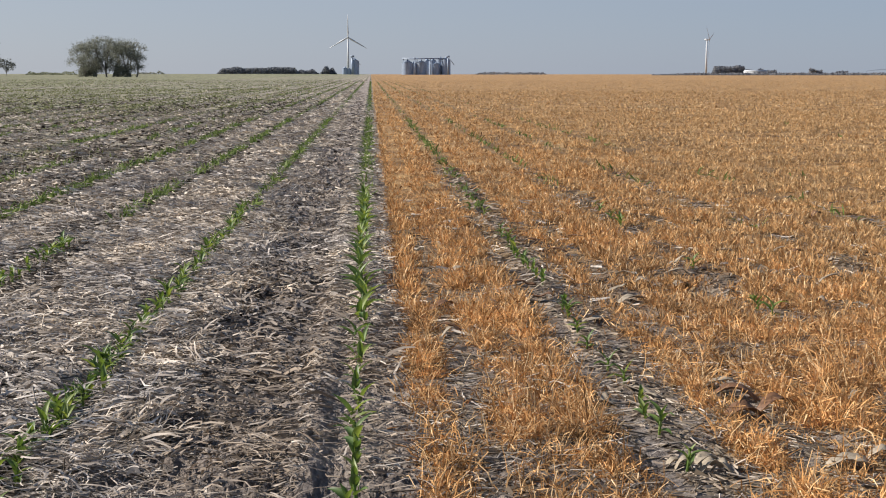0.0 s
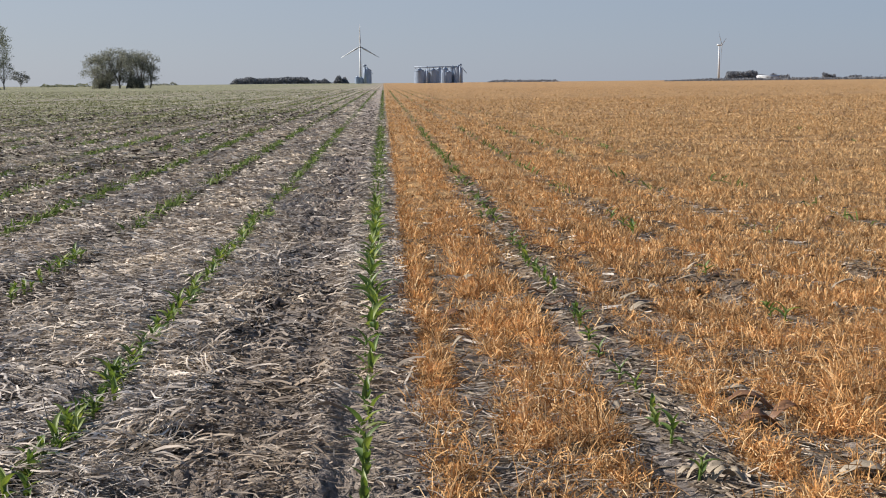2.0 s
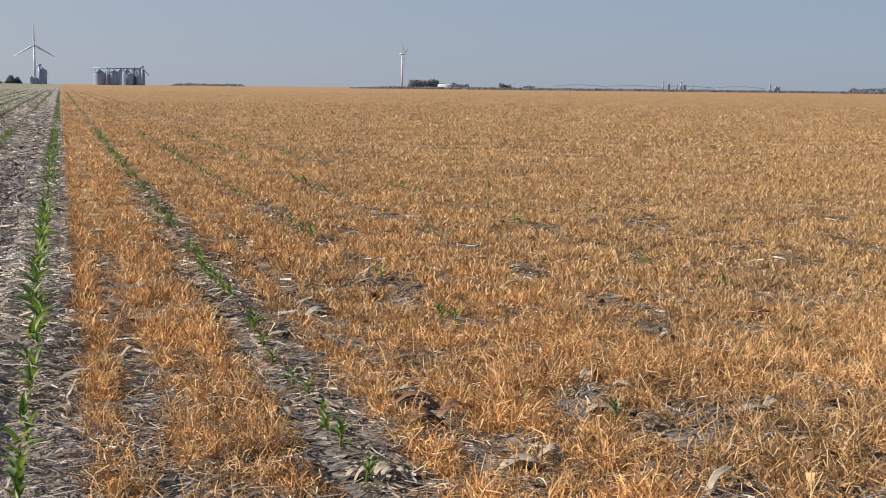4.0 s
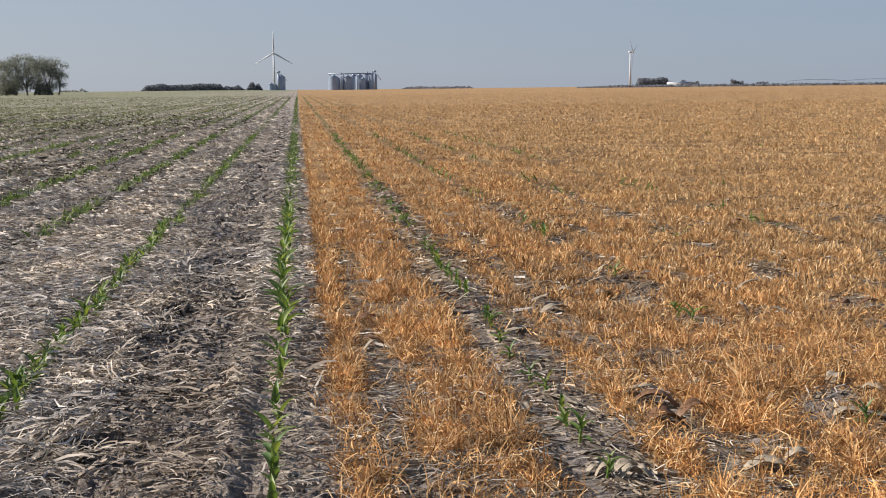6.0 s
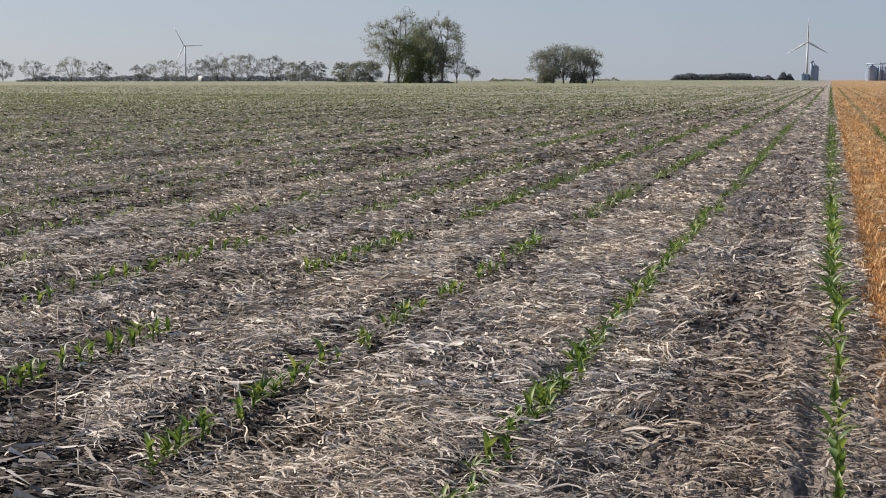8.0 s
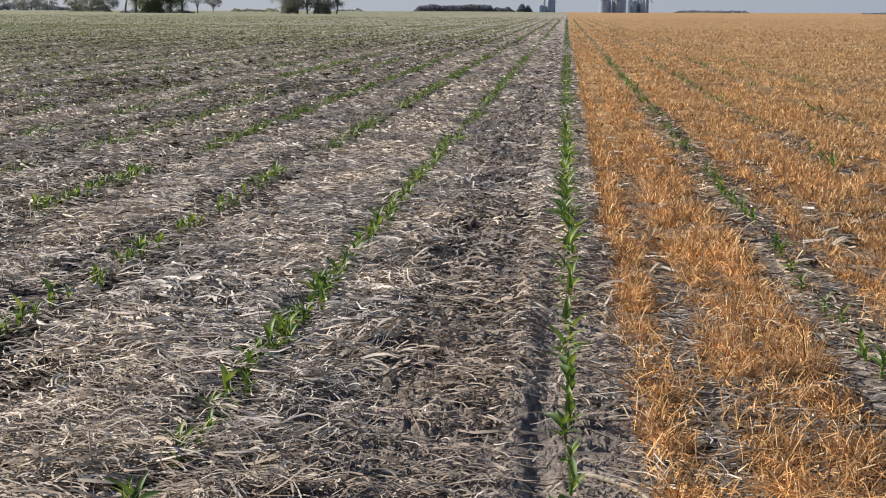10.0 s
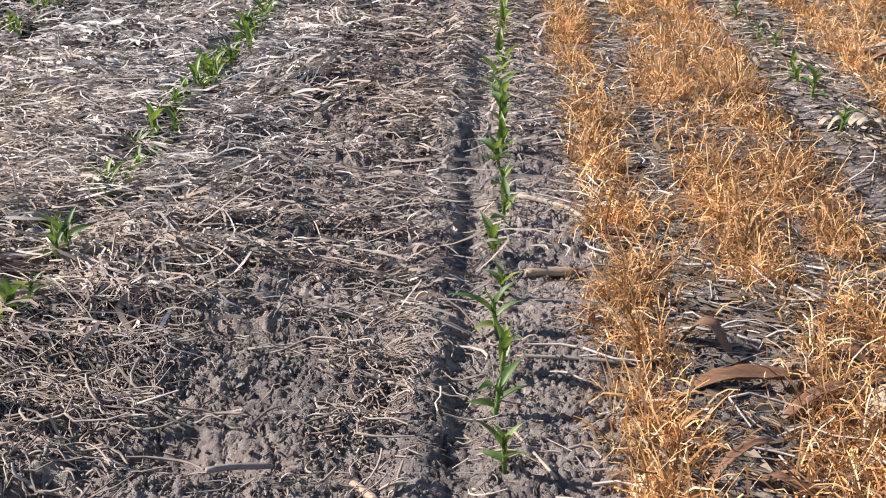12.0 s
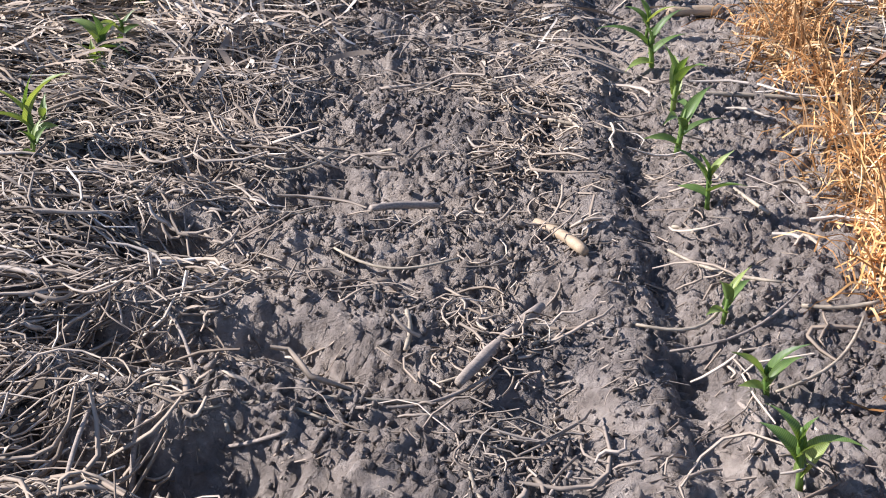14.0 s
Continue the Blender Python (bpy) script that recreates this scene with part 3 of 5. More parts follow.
for y0, y1, dens, k, lmin, lmax, lift, width, tube, reach in (
        (0.62, 1.75, 8200, 6, 0.02, 0.11, 0.024, 0.0030, True, 0.45),
        (1.75, 3.0, 15500, 5, 0.03, 0.15, 0.048, 0.0040, False, 0.60),
        (3.0, 5.0, 12500, 4, 0.03, 0.12, 0.055, 0.0062, False, 0.76),
        (5.0, 8.0, 12500, 2, 0.03, 0.10, 0.056, 0.0140, False, 0.76),
        (8.0, 12.0, 6000, 2, 0.035, 0.11, 0.056, 0.0190, False, 0.76),
        (12.0, 30.0, 1250, 2, 0.05, 0.15, 0.040, 0.0230, False, 0.76),
        (30.0, 75.0, 34, 2, 0.10, 0.30, 0.030, 0.034, False, 0.76),
        (75.0, 200.0, 6, 2, 0.2, 0.5, 0.03, 0.06, False, 0.76)):
    x, y = scatter(y0 * 0.85, y1 * 1.15, dens, True, reach)
    clumped = 1 - step(y, 2.0, 3.4) * (1 - (0.45 + 0.8 * step(fbm(x / 0.075, y / 0.15, 2, 67), 0.36, 0.56)))
    keep = rng.random(len(x)) < straw_density(x, y) * clumped * (1 - 0.25 * step(-x, 1.7, 2.6) * step(y, 4, 7)) * (1 - 0.35 * step(-x, 5, 18)) * (1 - 0.6 * step(y, 12, 26) * step(-x, 3, 12)) * zone(y, y0, y1)
    x, y = x[keep], y[keep]
    P = straw_lines(x, y, k, lmin, lmax, lift)
    # the planter's bare strip along row 0, and the bare end of the wheel track
    strip = (P[..., 0] > -0.105).any(1) * np.where((P[:, 0, 1] < 2.5) | (P[:, 0, 0] < -0.02), 1.0, 0.72) * (1 - 0.35 * step(P[:, 0, 1], 3.0, 5.0))
    bare = ((P[..., 0] > -0.43) & (P[..., 0] < -0.10) & (P[..., 1] < 1.38)).any(1)
    crest = np.exp(-((lug_phase(x, y) - 0.72) / 0.13) ** 2)
    keep = (rng.random(len(P)) > 0.93 * strip) & (rng.random(len(P)) > 0.82 * bare * (1 - 0.75 * crest))
    P, x, y = P[keep], x[keep], y[keep]
    W = width * np.exp(rng.normal(-0.12, 0.38, len(x)))[:, None] * (1 - 0.35 * np.linspace(-1, 1, k)[None, :] ** 2)
    roll = np.array([0, 0, 1.0]) + rng.normal(0, 0.5, (len(x), 1, 3)) if y1 < 12 else np.array([0, 0.3, 0.2]) + rng.normal(0, 0.5, (len(x), 1, 3))
    # besides the track's dirt, straw near the camera and row 0 is coloured dimmer
    darkened = rng.random(len(P)) < np.maximum(0.88 * trodden_band(P[:, 0, 0]), np.where(x > -0.12, 0.85, 0.93 * (1 - step(y, 1.5, 2.8))))
    if k == 2:
        slivers("straw_litter", "bleached flattened straw lying in mats on soil", "straw", P, W, STRAW, roll)
        continue
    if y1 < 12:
        strands("darker_straw", "dirty straw pressed into the wheel track, and straw dimmed close by", "straw", P[darkened], W[darkened], MUD_AND_DIM_STRAW, tube, roll[darkened])
        P, W, roll = P[~darkened], W[~darkened], roll[~darkened]
    strands("straw_litter", "bleached flattened straw lying in mats on soil", "straw", P, W, STRAW, tube, roll)

GAPS = ((0.20, 3.1, 0.10, 0.28, 0.75), (0.33, 1.52, 0.13, 0.10, 0.9), (0.33, 2.35, 0.05, 0.5, 0.8), (1.06, 3.22, 0.13, 0.12, 0.85),
        (1.20, 2.72, 0.12, 0.09, 0.8), (1.62, 3.0, 0.16, 0.10, 0.8), (1.75, 2.75, 0.2, 0.12, 0.8), (1.30, 3.9, 0.10, 0.16, 0.7),
        (0.72, 2.68, 0.13, 0.14, 0.9), (0.33, 3.8, 0.04, 0.7, 0.7), (1.73, 4.4, 0.16, 0.15, 0.7), (1.2, 5.3, 0.12, 0.2, 0.6))


def crop_density(x, y):
    j = np.floor(x / R + 1e-6)
    xr = x - j * R
    rows = sum(np.exp(-((xr - c) / w) ** 2) for c, w in ((0.207, 0.046), (0.430, 0.054), (0.580, 0.054)))
    closed = 0.10 + 0.82 * step(x, 0.85, 1.5) + 0.35 * step(y, 5, 13)
    d = np.clip(rows + closed * step(fbm(x / 0.16, y / 0.22, 2, 71), 0.3, 0.6), 0, 1.15)
    clump = step(fbm(x / 0.085, y / 0.11, 2, 73) - 0.05 * step(y, 3.5, 6), 0.36, 0.55)
    floor = 0.23 - 0.06 * step(y, 3.5, 6)
    d = d * (floor + (1.22 - floor) * clump)
    d *= 0.6 + 0.4 * step(fbm(x / 0.9, y / 1.4, 2, 79), 0.28, 0.48)
    corn = np.minimum(xr, R - xr)
    strip = np.where((x < R / 2), 1.0, np.clip(0.86 - 0.4 * step(x, 1.1, 1.5) * (1 - 0.7 * step(y, 6, 12)), 0.0, 1.0) * (1 - 0.6 * step(x, 3.4, 4.2)) * (1 - 0.45 * step(y, 6, 12)) * (0.55 + 0.45 * step(fbm(x / 0.7, y / 0.8, 2, 87), 0.35, 0.6)))
    wide = np.where((x > R / 2) & (x < 1.5 * R), 0.004, 0.0) * (1 - step(y, 6, 12))
    d *= 1 - strip * (1 - step(corn - wide, 0.05, 0.115))
    for gx0, gy0, rx, ry, a in GAPS:
        d *= 1 - a * np.exp(-((x - gx0) / rx) ** 2 - ((y - gy0) / ry) ** 2)
    return d * step(x + 0.05 * step(y, 4, 8), 0.10, 0.15)


# flat dark flakes stand in for shade under straw; brown litter under dead crop
for left, y0, y1, dens, width, lmax in (
        (True, 0.7, 3.2, 9000, 0.016, 0.06), (True, 3.2, 7.0, 2400, 0.018, 0.08), (True, 7.0, 16.0, 800, 0.028, 0.11), (True, 16.0, 60.0, 110, 0.06, 0.16),
        (False, 0.7, 3.2, 4200, 0.014, 0.06), (False, 3.2, 8.0, 1600, 0.016, 0.08)):
    x, y = scatter(y0, y1, dens, left)
    if left:
        lug = np.exp(-((lug_phase(x, y) - 0.80) / 0.2) ** 2)
        tr = trodden_band(x) * (1 - step(y, 1.3, 1.7) * (0.85 - 0.8 * lug))
        bare = np.maximum(trodden_band(x), np.maximum(wheel_bands(x), 0.6 * row_strip(x) * (x < -1.2)))
        share = np.where(y < 3.2, 0.45 + 0.55 * bare, np.where(y < 7, 0.22 + 0.78 * bare, 0.10 + 0.90 * bare))
        keep = (x < -0.15) & (rng.random(len(x)) < share * (1 - np.clip(1.3 * tr, 0, 1)) * (1 - (1 - step(y, 2.6, 3.6)) * track(x)) * (1 - step(y, 20, 60)))
    else:
        keep = (x > 0.17 + 0.03 * rng.random(len(x))) & (rng.random(len(x)) < 1.1 - crop_density(x, y))
    P = straw_lines(x[keep], y[keep], 2, 0.02, lmax, 0.004, 0.3)
    P[..., 2] += 0.002
    W = width * rng.uniform(0.4, 1.4, (len(P), 1)) * np.ones((1, 2))
    if not left:
        W *= 0.7
    slivers("shade_and_leaf_litter", "dark flakes flat on soil standing in for shade in gaps" if left else "brown broken leaf litter flat between dead grass", "litter", P, W, SHADEFLAKES if left else BROWNLITTER,
            np.array([0, 0, 1.0]) + rng.normal(0, 0.35, (len(P), 1, 3)))

# short crumbs of chaff and roots on the bare soil
x, y = scatter(0.62, 2.4, 2200, True, 0.28)
keep = (x > -1.3) & ((x < -0.02) | (rng.random(len(x)) < 0.5))
P = straw_lines(x[keep], y[keep], 2, 0.006, 0.024, 0.003)
strands("chaff", "small broken bits of straw and roots on soil", "straw", P, np.full(P.shape[:2], 0.0015) * rng.uniform(0.6, 1.6, (len(P), 1)), MUD_AND_DIM_STRAW, True)

# loose crumbs and clods of dry soil
x, y = scatter(0.62, 1.7, 14000, True, 0.18)
keep = (x > -1.0) & (x < 0.16) & (rng.random(len(x)) < 0.25 + 0.75 * step(fbm(x / 0.12, y / 0.12, 2, 95), 0.4, 0.6))
x, y = x[keep], y[keep]
n = len(x)
size = 0.0012 + 0.0040 * rng.random(n) ** 3
octa = np.array([(1, 0, 0), (0, 1, 0), (-1, 0, 0), (0, -1, 0), (0, 0, 1), (0, 0, -1)])
V = octa[None] * size[:, None, None] * rng.uniform(0.75, 1.25, (n, 6, 1)) * np.array([1, 1, 0.7]) + rng.normal(0, 0.2, (n, 6, 3)) * size[:, None, None]
V += np.stack([x, y, height(x, y) + size * 0.1], 1)[:, None]
F = np.array([(0, 1, 4), (1, 2, 4), (2, 3, 4), (3, 0, 4), (1, 0, 5), (2, 1, 5), (3, 2, 5), (0, 3, 5)])
F = (F[None] + 6 * np.arange(n)[:, None, None]).reshape(-1, 3)
tagged(new("soil_crumbs", mesh_of("soil_crumbs", V.reshape(-1, 3), F, SOIL, True)), "loose dry crumbs of grey soil", "soil", kind="stuff")

# upright pegs of crumbled soil that the tyre pulled up
x, y = rng.uniform(-0.68, 0.16, 15000), 0.78 + 1.6 * rng.random(15000) ** 1.15
lug = np.exp(-((lug_phase(x, y) - 0.62) / 0.24) ** 2)
keep = rng.random(len(x)) < (0.35 + 0.65 * step(fbm(x / 0.06, y / 0.05, 2, 97), 0.38, 0.58)) * (0.45 + 0.55 * lug) * np.where(x > -0.16, 0.22, 1.0) * (np.abs(x + 0.05) > 0.035)
x, y = x[keep], y[keep]
n = len(x)
size = 0.0022 + 0.0052 * rng.random(n) ** 2.2
V = octa[None] * size[:, None, None] * rng.uniform(0.6, 1.3, (n, 6, 1)) * np.array([0.7, 0.7, 1.25]) + rng.normal(0, 0.22, (n, 6, 3)) * size[:, None, None]
V[..., 0] += V[..., 2] * rng.normal(0, 0.45, n)[:, None]
V[..., 1] += V[..., 2] * rng.normal(0, 0.45, n)[:, None]
V += np.stack([x, y, height(x, y) + size * 0.4], 1)[:, None]
F = np.array([(0, 1, 4), (1, 2, 4), (2, 3, 4), (3, 0, 4), (1, 0, 5), (2, 1, 5), (3, 2, 5), (0, 3, 5)])
F = (F[None] + 6 * np.arange(n)[:, None, None]).reshape(-1, 3)
tagged(new("soil_crumbs", mesh_of("soil_crumbs", V.reshape(-1, 3), F, SOIL, True)), "upright crumbs of grey soil in the wheel track", "soil", kind="stuff")

# a line of broken straw along the edge of the wheel track
y = 0.80 + 2.4 * rng.random(1900)
x = -0.205 + 0.02 * np.sin(y * 5.0) + rng.normal(0, 0.030, len(y))
keep = rng.random(len(y)) < 0.15 + 0.85 * step(fbm(x / 0.09, y / 0.07, 2, 99), 0.42, 0.60)
x, y = x[keep], y[keep]
n = len(x)
a, L = rng.normal(1.5, 0.75, n), 0.012 + 0.045 * rng.random(n) ** 2
s = np.linspace(-0.5, 0.5, 5)[None, :]
off = (rng.normal(0, 0.5, n) * L)[:, None] * (s * s * 4 - 0.5) * 0.5
px = x[:, None] + L[:, None] * s * np.cos(a)[:, None] - off * np.sin(a)[:, None]
py = y[:, None] + L[:, None] * s * np.sin(a)[:, None] + off * np.cos(a)[:, None]
h = height(px, py)
pz = np.maximum(h.mean(1, keepdims=True) + 0.012 * rng.random((n, 1)) + rng.normal(0, 0.22, (n, 1)) * L[:, None] * s, h + 0.001)
strands("darker_straw", "broken dirty straw gathered along the edge of the wheel track", "straw", np.stack([px, py, pz], 2),
        0.0026 * np.exp(rng.normal(-0.1, 0.35, (n, 1))) * np.ones((1, 5)), MUD_AND_DIM_STRAW, True)

# clods turned up by the tyre lugs
n = 6500
x, y = rng.uniform(-0.64, -0.12, n), 1.5 + 13.5 * rng.random(n) ** 1.6
n = len(x)
size = (0.005 + 0.015 * rng.random(n) ** 2.5) * (0.8 + 0.05 * y) * (0.5 + 0.5 * step(y, 2.0, 3.2))
V = octa[None] * size[:, None, None] * rng.uniform(0.7, 1.3, (n, 6, 1)) * np.array([1, 1, 0.8]) + rng.normal(0, 0.2, (n, 6, 3)) * size[:, None, None]
V += np.stack([x, y, height(x, y) + size * 0.25], 1)[:, None]
F = np.array([(0, 1, 4), (1, 2, 4), (2, 3, 4), (3, 0, 4), (1, 0, 5), (2, 1, 5), (3, 2, 5), (0, 3, 5)])
F = (F[None] + 6 * np.arange(n)[:, None, None]).reshape(-1, 3)
tagged(new("soil_clods", mesh_of("soil_clods", V.reshape(-1, 3), F, SOIL, False)), "rough grey soil clods in the wheel track", "soil", kind="stuff")

# stubble still standing
x, y = scatter(1.0, 14.0, 30, True)
keep = (x < -0.5)
x, y = x[keep], y[keep]
n = len(x)
s = np.linspace(0, 1, 3)[None, :]
H = rng.uniform(0.02, 0.08, n)[:, None] * (0.5 + rng.random(n)[:, None])
P = np.stack([x[:, None] + s * H * rng.normal(0, 0.2, n)[:, None], y[:, None] + s * H * rng.normal(0, 0.2, n)[:, None], height(x, y)[:, None] - 0.005 + s * H], 2)
strands("stubble", "short weathered stubble stems standing in straw", "stubble", P, np.full((n, 3), 0.0045), STRAW, True)


# ---------------------------------------------------------------- dead orange cover crop right of the boundary row
def blade_lines(x, y, k, lmin, lmax, lean, curl):
    n = len(x)
    L = (lmin + (lmax - lmin) * rng.random(n)) * (0.55 + 0.5 * fbm(x / 0.3, y / 0.4, 2, 83) + 0.3 * step(fbm(x / 0.085, y / 0.11, 2, 73), 0.36, 0.62))
    phi = rng.uniform(0, 2 * math.pi, n)
    th0 = np.abs(rng.normal(0, lean, n)) + (rng.random(n) < 0.14) * rng.uniform(0.5, 1.1, n)
    bend = np.abs(rng.normal(curl, curl * 0.7, n))
    s = np.linspace(0, 1, k)
    P = np.zeros((n, k, 3))
    P[:, 0, 0], P[:, 0, 1] = x, y
    P[:, 0, 2] = height(x, y) - 0.004
    tw = rng.normal(0, 0.9, n)
    for i in range(1, k):
        th = th0 + bend * s[i] ** 1.6
        ph = phi + tw * s[i]
        st = (L / (k - 1))[:, None] * np.stack([np.sin(th) * np.cos(ph), np.sin(th) * np.sin(ph), np.cos(th)], 1)
        P[:, i] = P[:, i - 1] + st
    P[..., 2] = np.maximum(P[..., 2], height(x, y)[:, None] - 0.004)
    return P


for y0, y1, dens, k, lmin, lmax, lean, curl, width, tube, reach in (
        (0.62, 2.3, 68000, 5, 0.03, 0.10, 0.36, 3.0, 0.0025, False, 0.42),
        (2.3, 4.5, 44000, 3, 0.03, 0.09, 0.40, 2.3, 0.0030, False, 0.76),
        (2.3, 4.5, 20000, 2, 0.02, 0.05, 0.6, 0.6, 0.0040, False, 0.76),
        (4.5, 8.0, 32000, 2, 0.02, 0.065, 0.5, 0.6, 0.0056, False, 0.76),
        (8.0, 14.0, 8000, 2, 0.02, 0.065, 0.6, 0.6, 0.0082, False, 0.76),
        (14.0, 30.0, 1100, 2, 0.03, 0.085, 0.65, 0.7, 0.0150, False, 0.76),
        (30.0, 65.0, 120, 2, 0.05, 0.10, 0.6, 0.8, 0.030, False, 0.76),
        (65.0, 200.0, 6, 2, 0.06, 0.13, 0.7, 0.8, 0.05, False, 0.76)):
    x, y = scatter(y0 * 0.85, y1 * 1.15, dens, False, reach)
    keep = rng.random(len(x)) < crop_density(x, y) / 1.15 * zone(y, y0, y1)
    x, y = x[keep], y[keep]
    P = blade_lines(x, y, k, lmin, lmax, lean, curl)
    W = width * rng.uniform(0.55, 1.3, len(x))[:, None] * np.linspace(1.0, 0.6, k)[None, :]
    if k == 2:
        slivers("dead_cover_crop", "dead orange cover crop grass standing in drilled rows", "dead grass", P, W, ORANGE, None, 0.35)
        continue
    strands("dead_cover_crop", "dead orange cover crop grass standing in drilled rows", "dead grass", P, W, ORANGE, tube)

# pale straw and husk litter between the orange rows
for y0, y1, dens, k, width in ((0.62, 4.0, 440, 4, 0.0036), (4.0, 9.0, 110, 3, 0.006)):
    x, y = scatter(y0, y1, dens, False)
    keep = (rng.random(len(x)) < 1.0 - 0.7 * np.clip(crop_density(x, y), 0, 1)) & ((x > 0.16) | ((x > 0.03) & (rng.random(len(x)) < 0.15)))
    P = straw_lines(x[keep], y[keep], k, 0.025, 0.13, 0.015)
    W = width * rng.uniform(0.5, 1.6, len(P))[:, None] * np.ones((1, k))
    strands("straw_litter", "pale broken straw lying between the dead orange rows", "straw", P, W, STRAW, y1 < 5)

# broken straw and chaff gathered in the cleared strips along the corn rows of the crop
for k in (1, 2, 3):
    n = 2600 if k == 1 else 1300
    y = 2.0 + 10.0 * rng.random(n) ** 1.3
    x = k * R + rng.normal(0, 0.075, n)
    P = straw_lines(x, y, 3, 0.02, 0.10, 0.012)
    W = (0.0030 + 0.0005 * y)[:, None] * rng.uniform(0.5, 1.5, (n, 1)) * np.ones((1, 3))
    strands("straw_litter", "pale broken straw gathered along a corn row in dead grass", "straw", P, W, MUD_AND_DIM_STRAW)

# the same litter and dead crop beside and behind the camera, out of its view
def all_round(density):
    n = int(13 * 12 * density)
    x, y = rng.uniform(-6.5, 6.5, n), rng.uniform(-5.5, 6.5, n)
    keep = (np.abs(x) > 0.46 * y + 0.42) | (y < 0.55)
    keep &= rng.random(n) < 1 - step(0.76 * y + 0.4 - np.abs(x), 0.0, 0.35) * step(y, 1.9, 2.6)
    return x[keep], y[keep]


x, y = all_round(2600)
keep = (x < 0.1) & (rng.random(len(x)) < straw_density(x, y))
P = straw_lines(x[keep], y[keep], 2, 0.05, 0.15, 0.03)
slivers("straw_litter", "bleached flattened straw lying in mats on soil", "straw", P, 0.015 * rng.uniform(0.6, 1.3, (len(P), 1)), STRAW, np.array([0, 0, 1.0]) + rng.normal(0, 0.5, (len(P), 1, 3)))
# dark flakes again, in place of shade between straw and blades
x, y = all_round(700)
keep = (x < -0.15) & (rng.random(len(x)) < 0.5 + 0.5 * row_strip(x)) | (x > 0.2) & (rng.random(len(x)) < 1.1 - crop_density(x, y))
P = straw_lines(x[keep], y[keep], 2, 0.03, 0.10, 0.004, 0.3)
slivers("shade_and_leaf_litter", "dark flakes flat on soil standing in for shade in gaps", "litter", P, 0.035 * rng.uniform(0.5, 1.4, (len(P), 1)), SHADEFLAKES, np.array([0, 0, 1.0]) + rng.normal(0, 0.35, (len(P), 1, 3)))
x, y = all_round(3600)
keep = (x > 0.1) & (rng.random(len(x)) < crop_density(x, y) / 1.15)
P = blade_lines(x[keep], y[keep], 2, 0.03, 0.08, 0.8, 0.7)
slivers("dead_cover_crop", "dead orange cover crop grass standing in drilled rows", "dead grass", P, 0.022 * rng.uniform(0.6, 1.3, (len(P), 1)), ORANGE, None, 0.35)

# grey-green weeds thickening leftwards
for y0, y1, dens, k, lo, hi, width in ((4.0, 12.0, 420, 3, 0.015, 0.05, 0.007), (12.0, 34.0, 330, 2, 0.02, 0.06, 0.018), (34.0, 80.0, 42, 2, 0.04, 0.09, 0.045), (80.0, 200.0, 5, 2, 0.05, 0.12, 0.07)):
    x, y = scatter(y0, y1, dens, True)
    keep = rng.random(len(x)) < step(-x, 0.9, 4.0) * (1 - 0.75 * step(y, 90, 225)) * (0.15 + 0.85 * step(fbm(x / 0.8, y / 1.6, 3, 91), 0.30, 0.62)) * (1 - 0.7 * wheel_bands(x))
    x, y = x[keep], y[keep]
    P = blade_lines(x, y, k, lo, hi, 0.6, 0.9)
    W = width * rng.uniform(0.6, 1.3, len(x))[:, None] * np.linspace(1.0, 0.4, k)[None, :]
    strands("weeds", "low grey-green weeds growing through the straw", "weeds", P, W, WEED)


# ---------------------------------------------------------------- corn seedlings
def corn_leaf(length, width, start, bend, twist, crease):
    """A lance-shaped leaf in the x-z plane from the origin: folded along its midrib, arching over."""
    k = 8
    s = np.linspace(0, 1, k)
    ang = start + bend * s ** 1.4
    step_l = length / (k - 1)
    px = np.concatenate([[0], np.cumsum(np.sin((ang[1:] + ang[:-1]) / 2))]) * step_l
    pz = np.concatenate([[0], np.cumsum(np.cos((ang[1:] + ang[:-1]) / 2))]) * step_l
    w = width * (0.32 + 0.68 * np.sin(np.pi * np.clip(s * 0.9 + 0.12, 0, 1)) ** 0.8) * (1 - s ** 3)
    w[-1] = width * 0.04
    V = []
    for i in range(k):
        n = np.array([-math.cos(ang[i]), 0, math.sin(ang[i])])
        a = twist * s[i]
        side = np.array([0, 1, 0]) * math.cos(a) + n * math.sin(a)
        lift = n * w[i] * crease * (1 - 0.6 * s[i])
        c = np.array([px[i], 0, pz[i]])
        V += [c - side * w[i] / 2 + lift, c - side * w[i] / 4 + lift * 0.4, c, c + side * w[i] / 4 + lift * 0.4, c + side * w[i] / 2 + lift]
    F = [(5 * i + j, 5 * i + j + 1, 5 * i + j + 6, 5 * i + j + 5) for i in range(k - 1) for j in range(4)]
    return np.array(V), np.array(F)


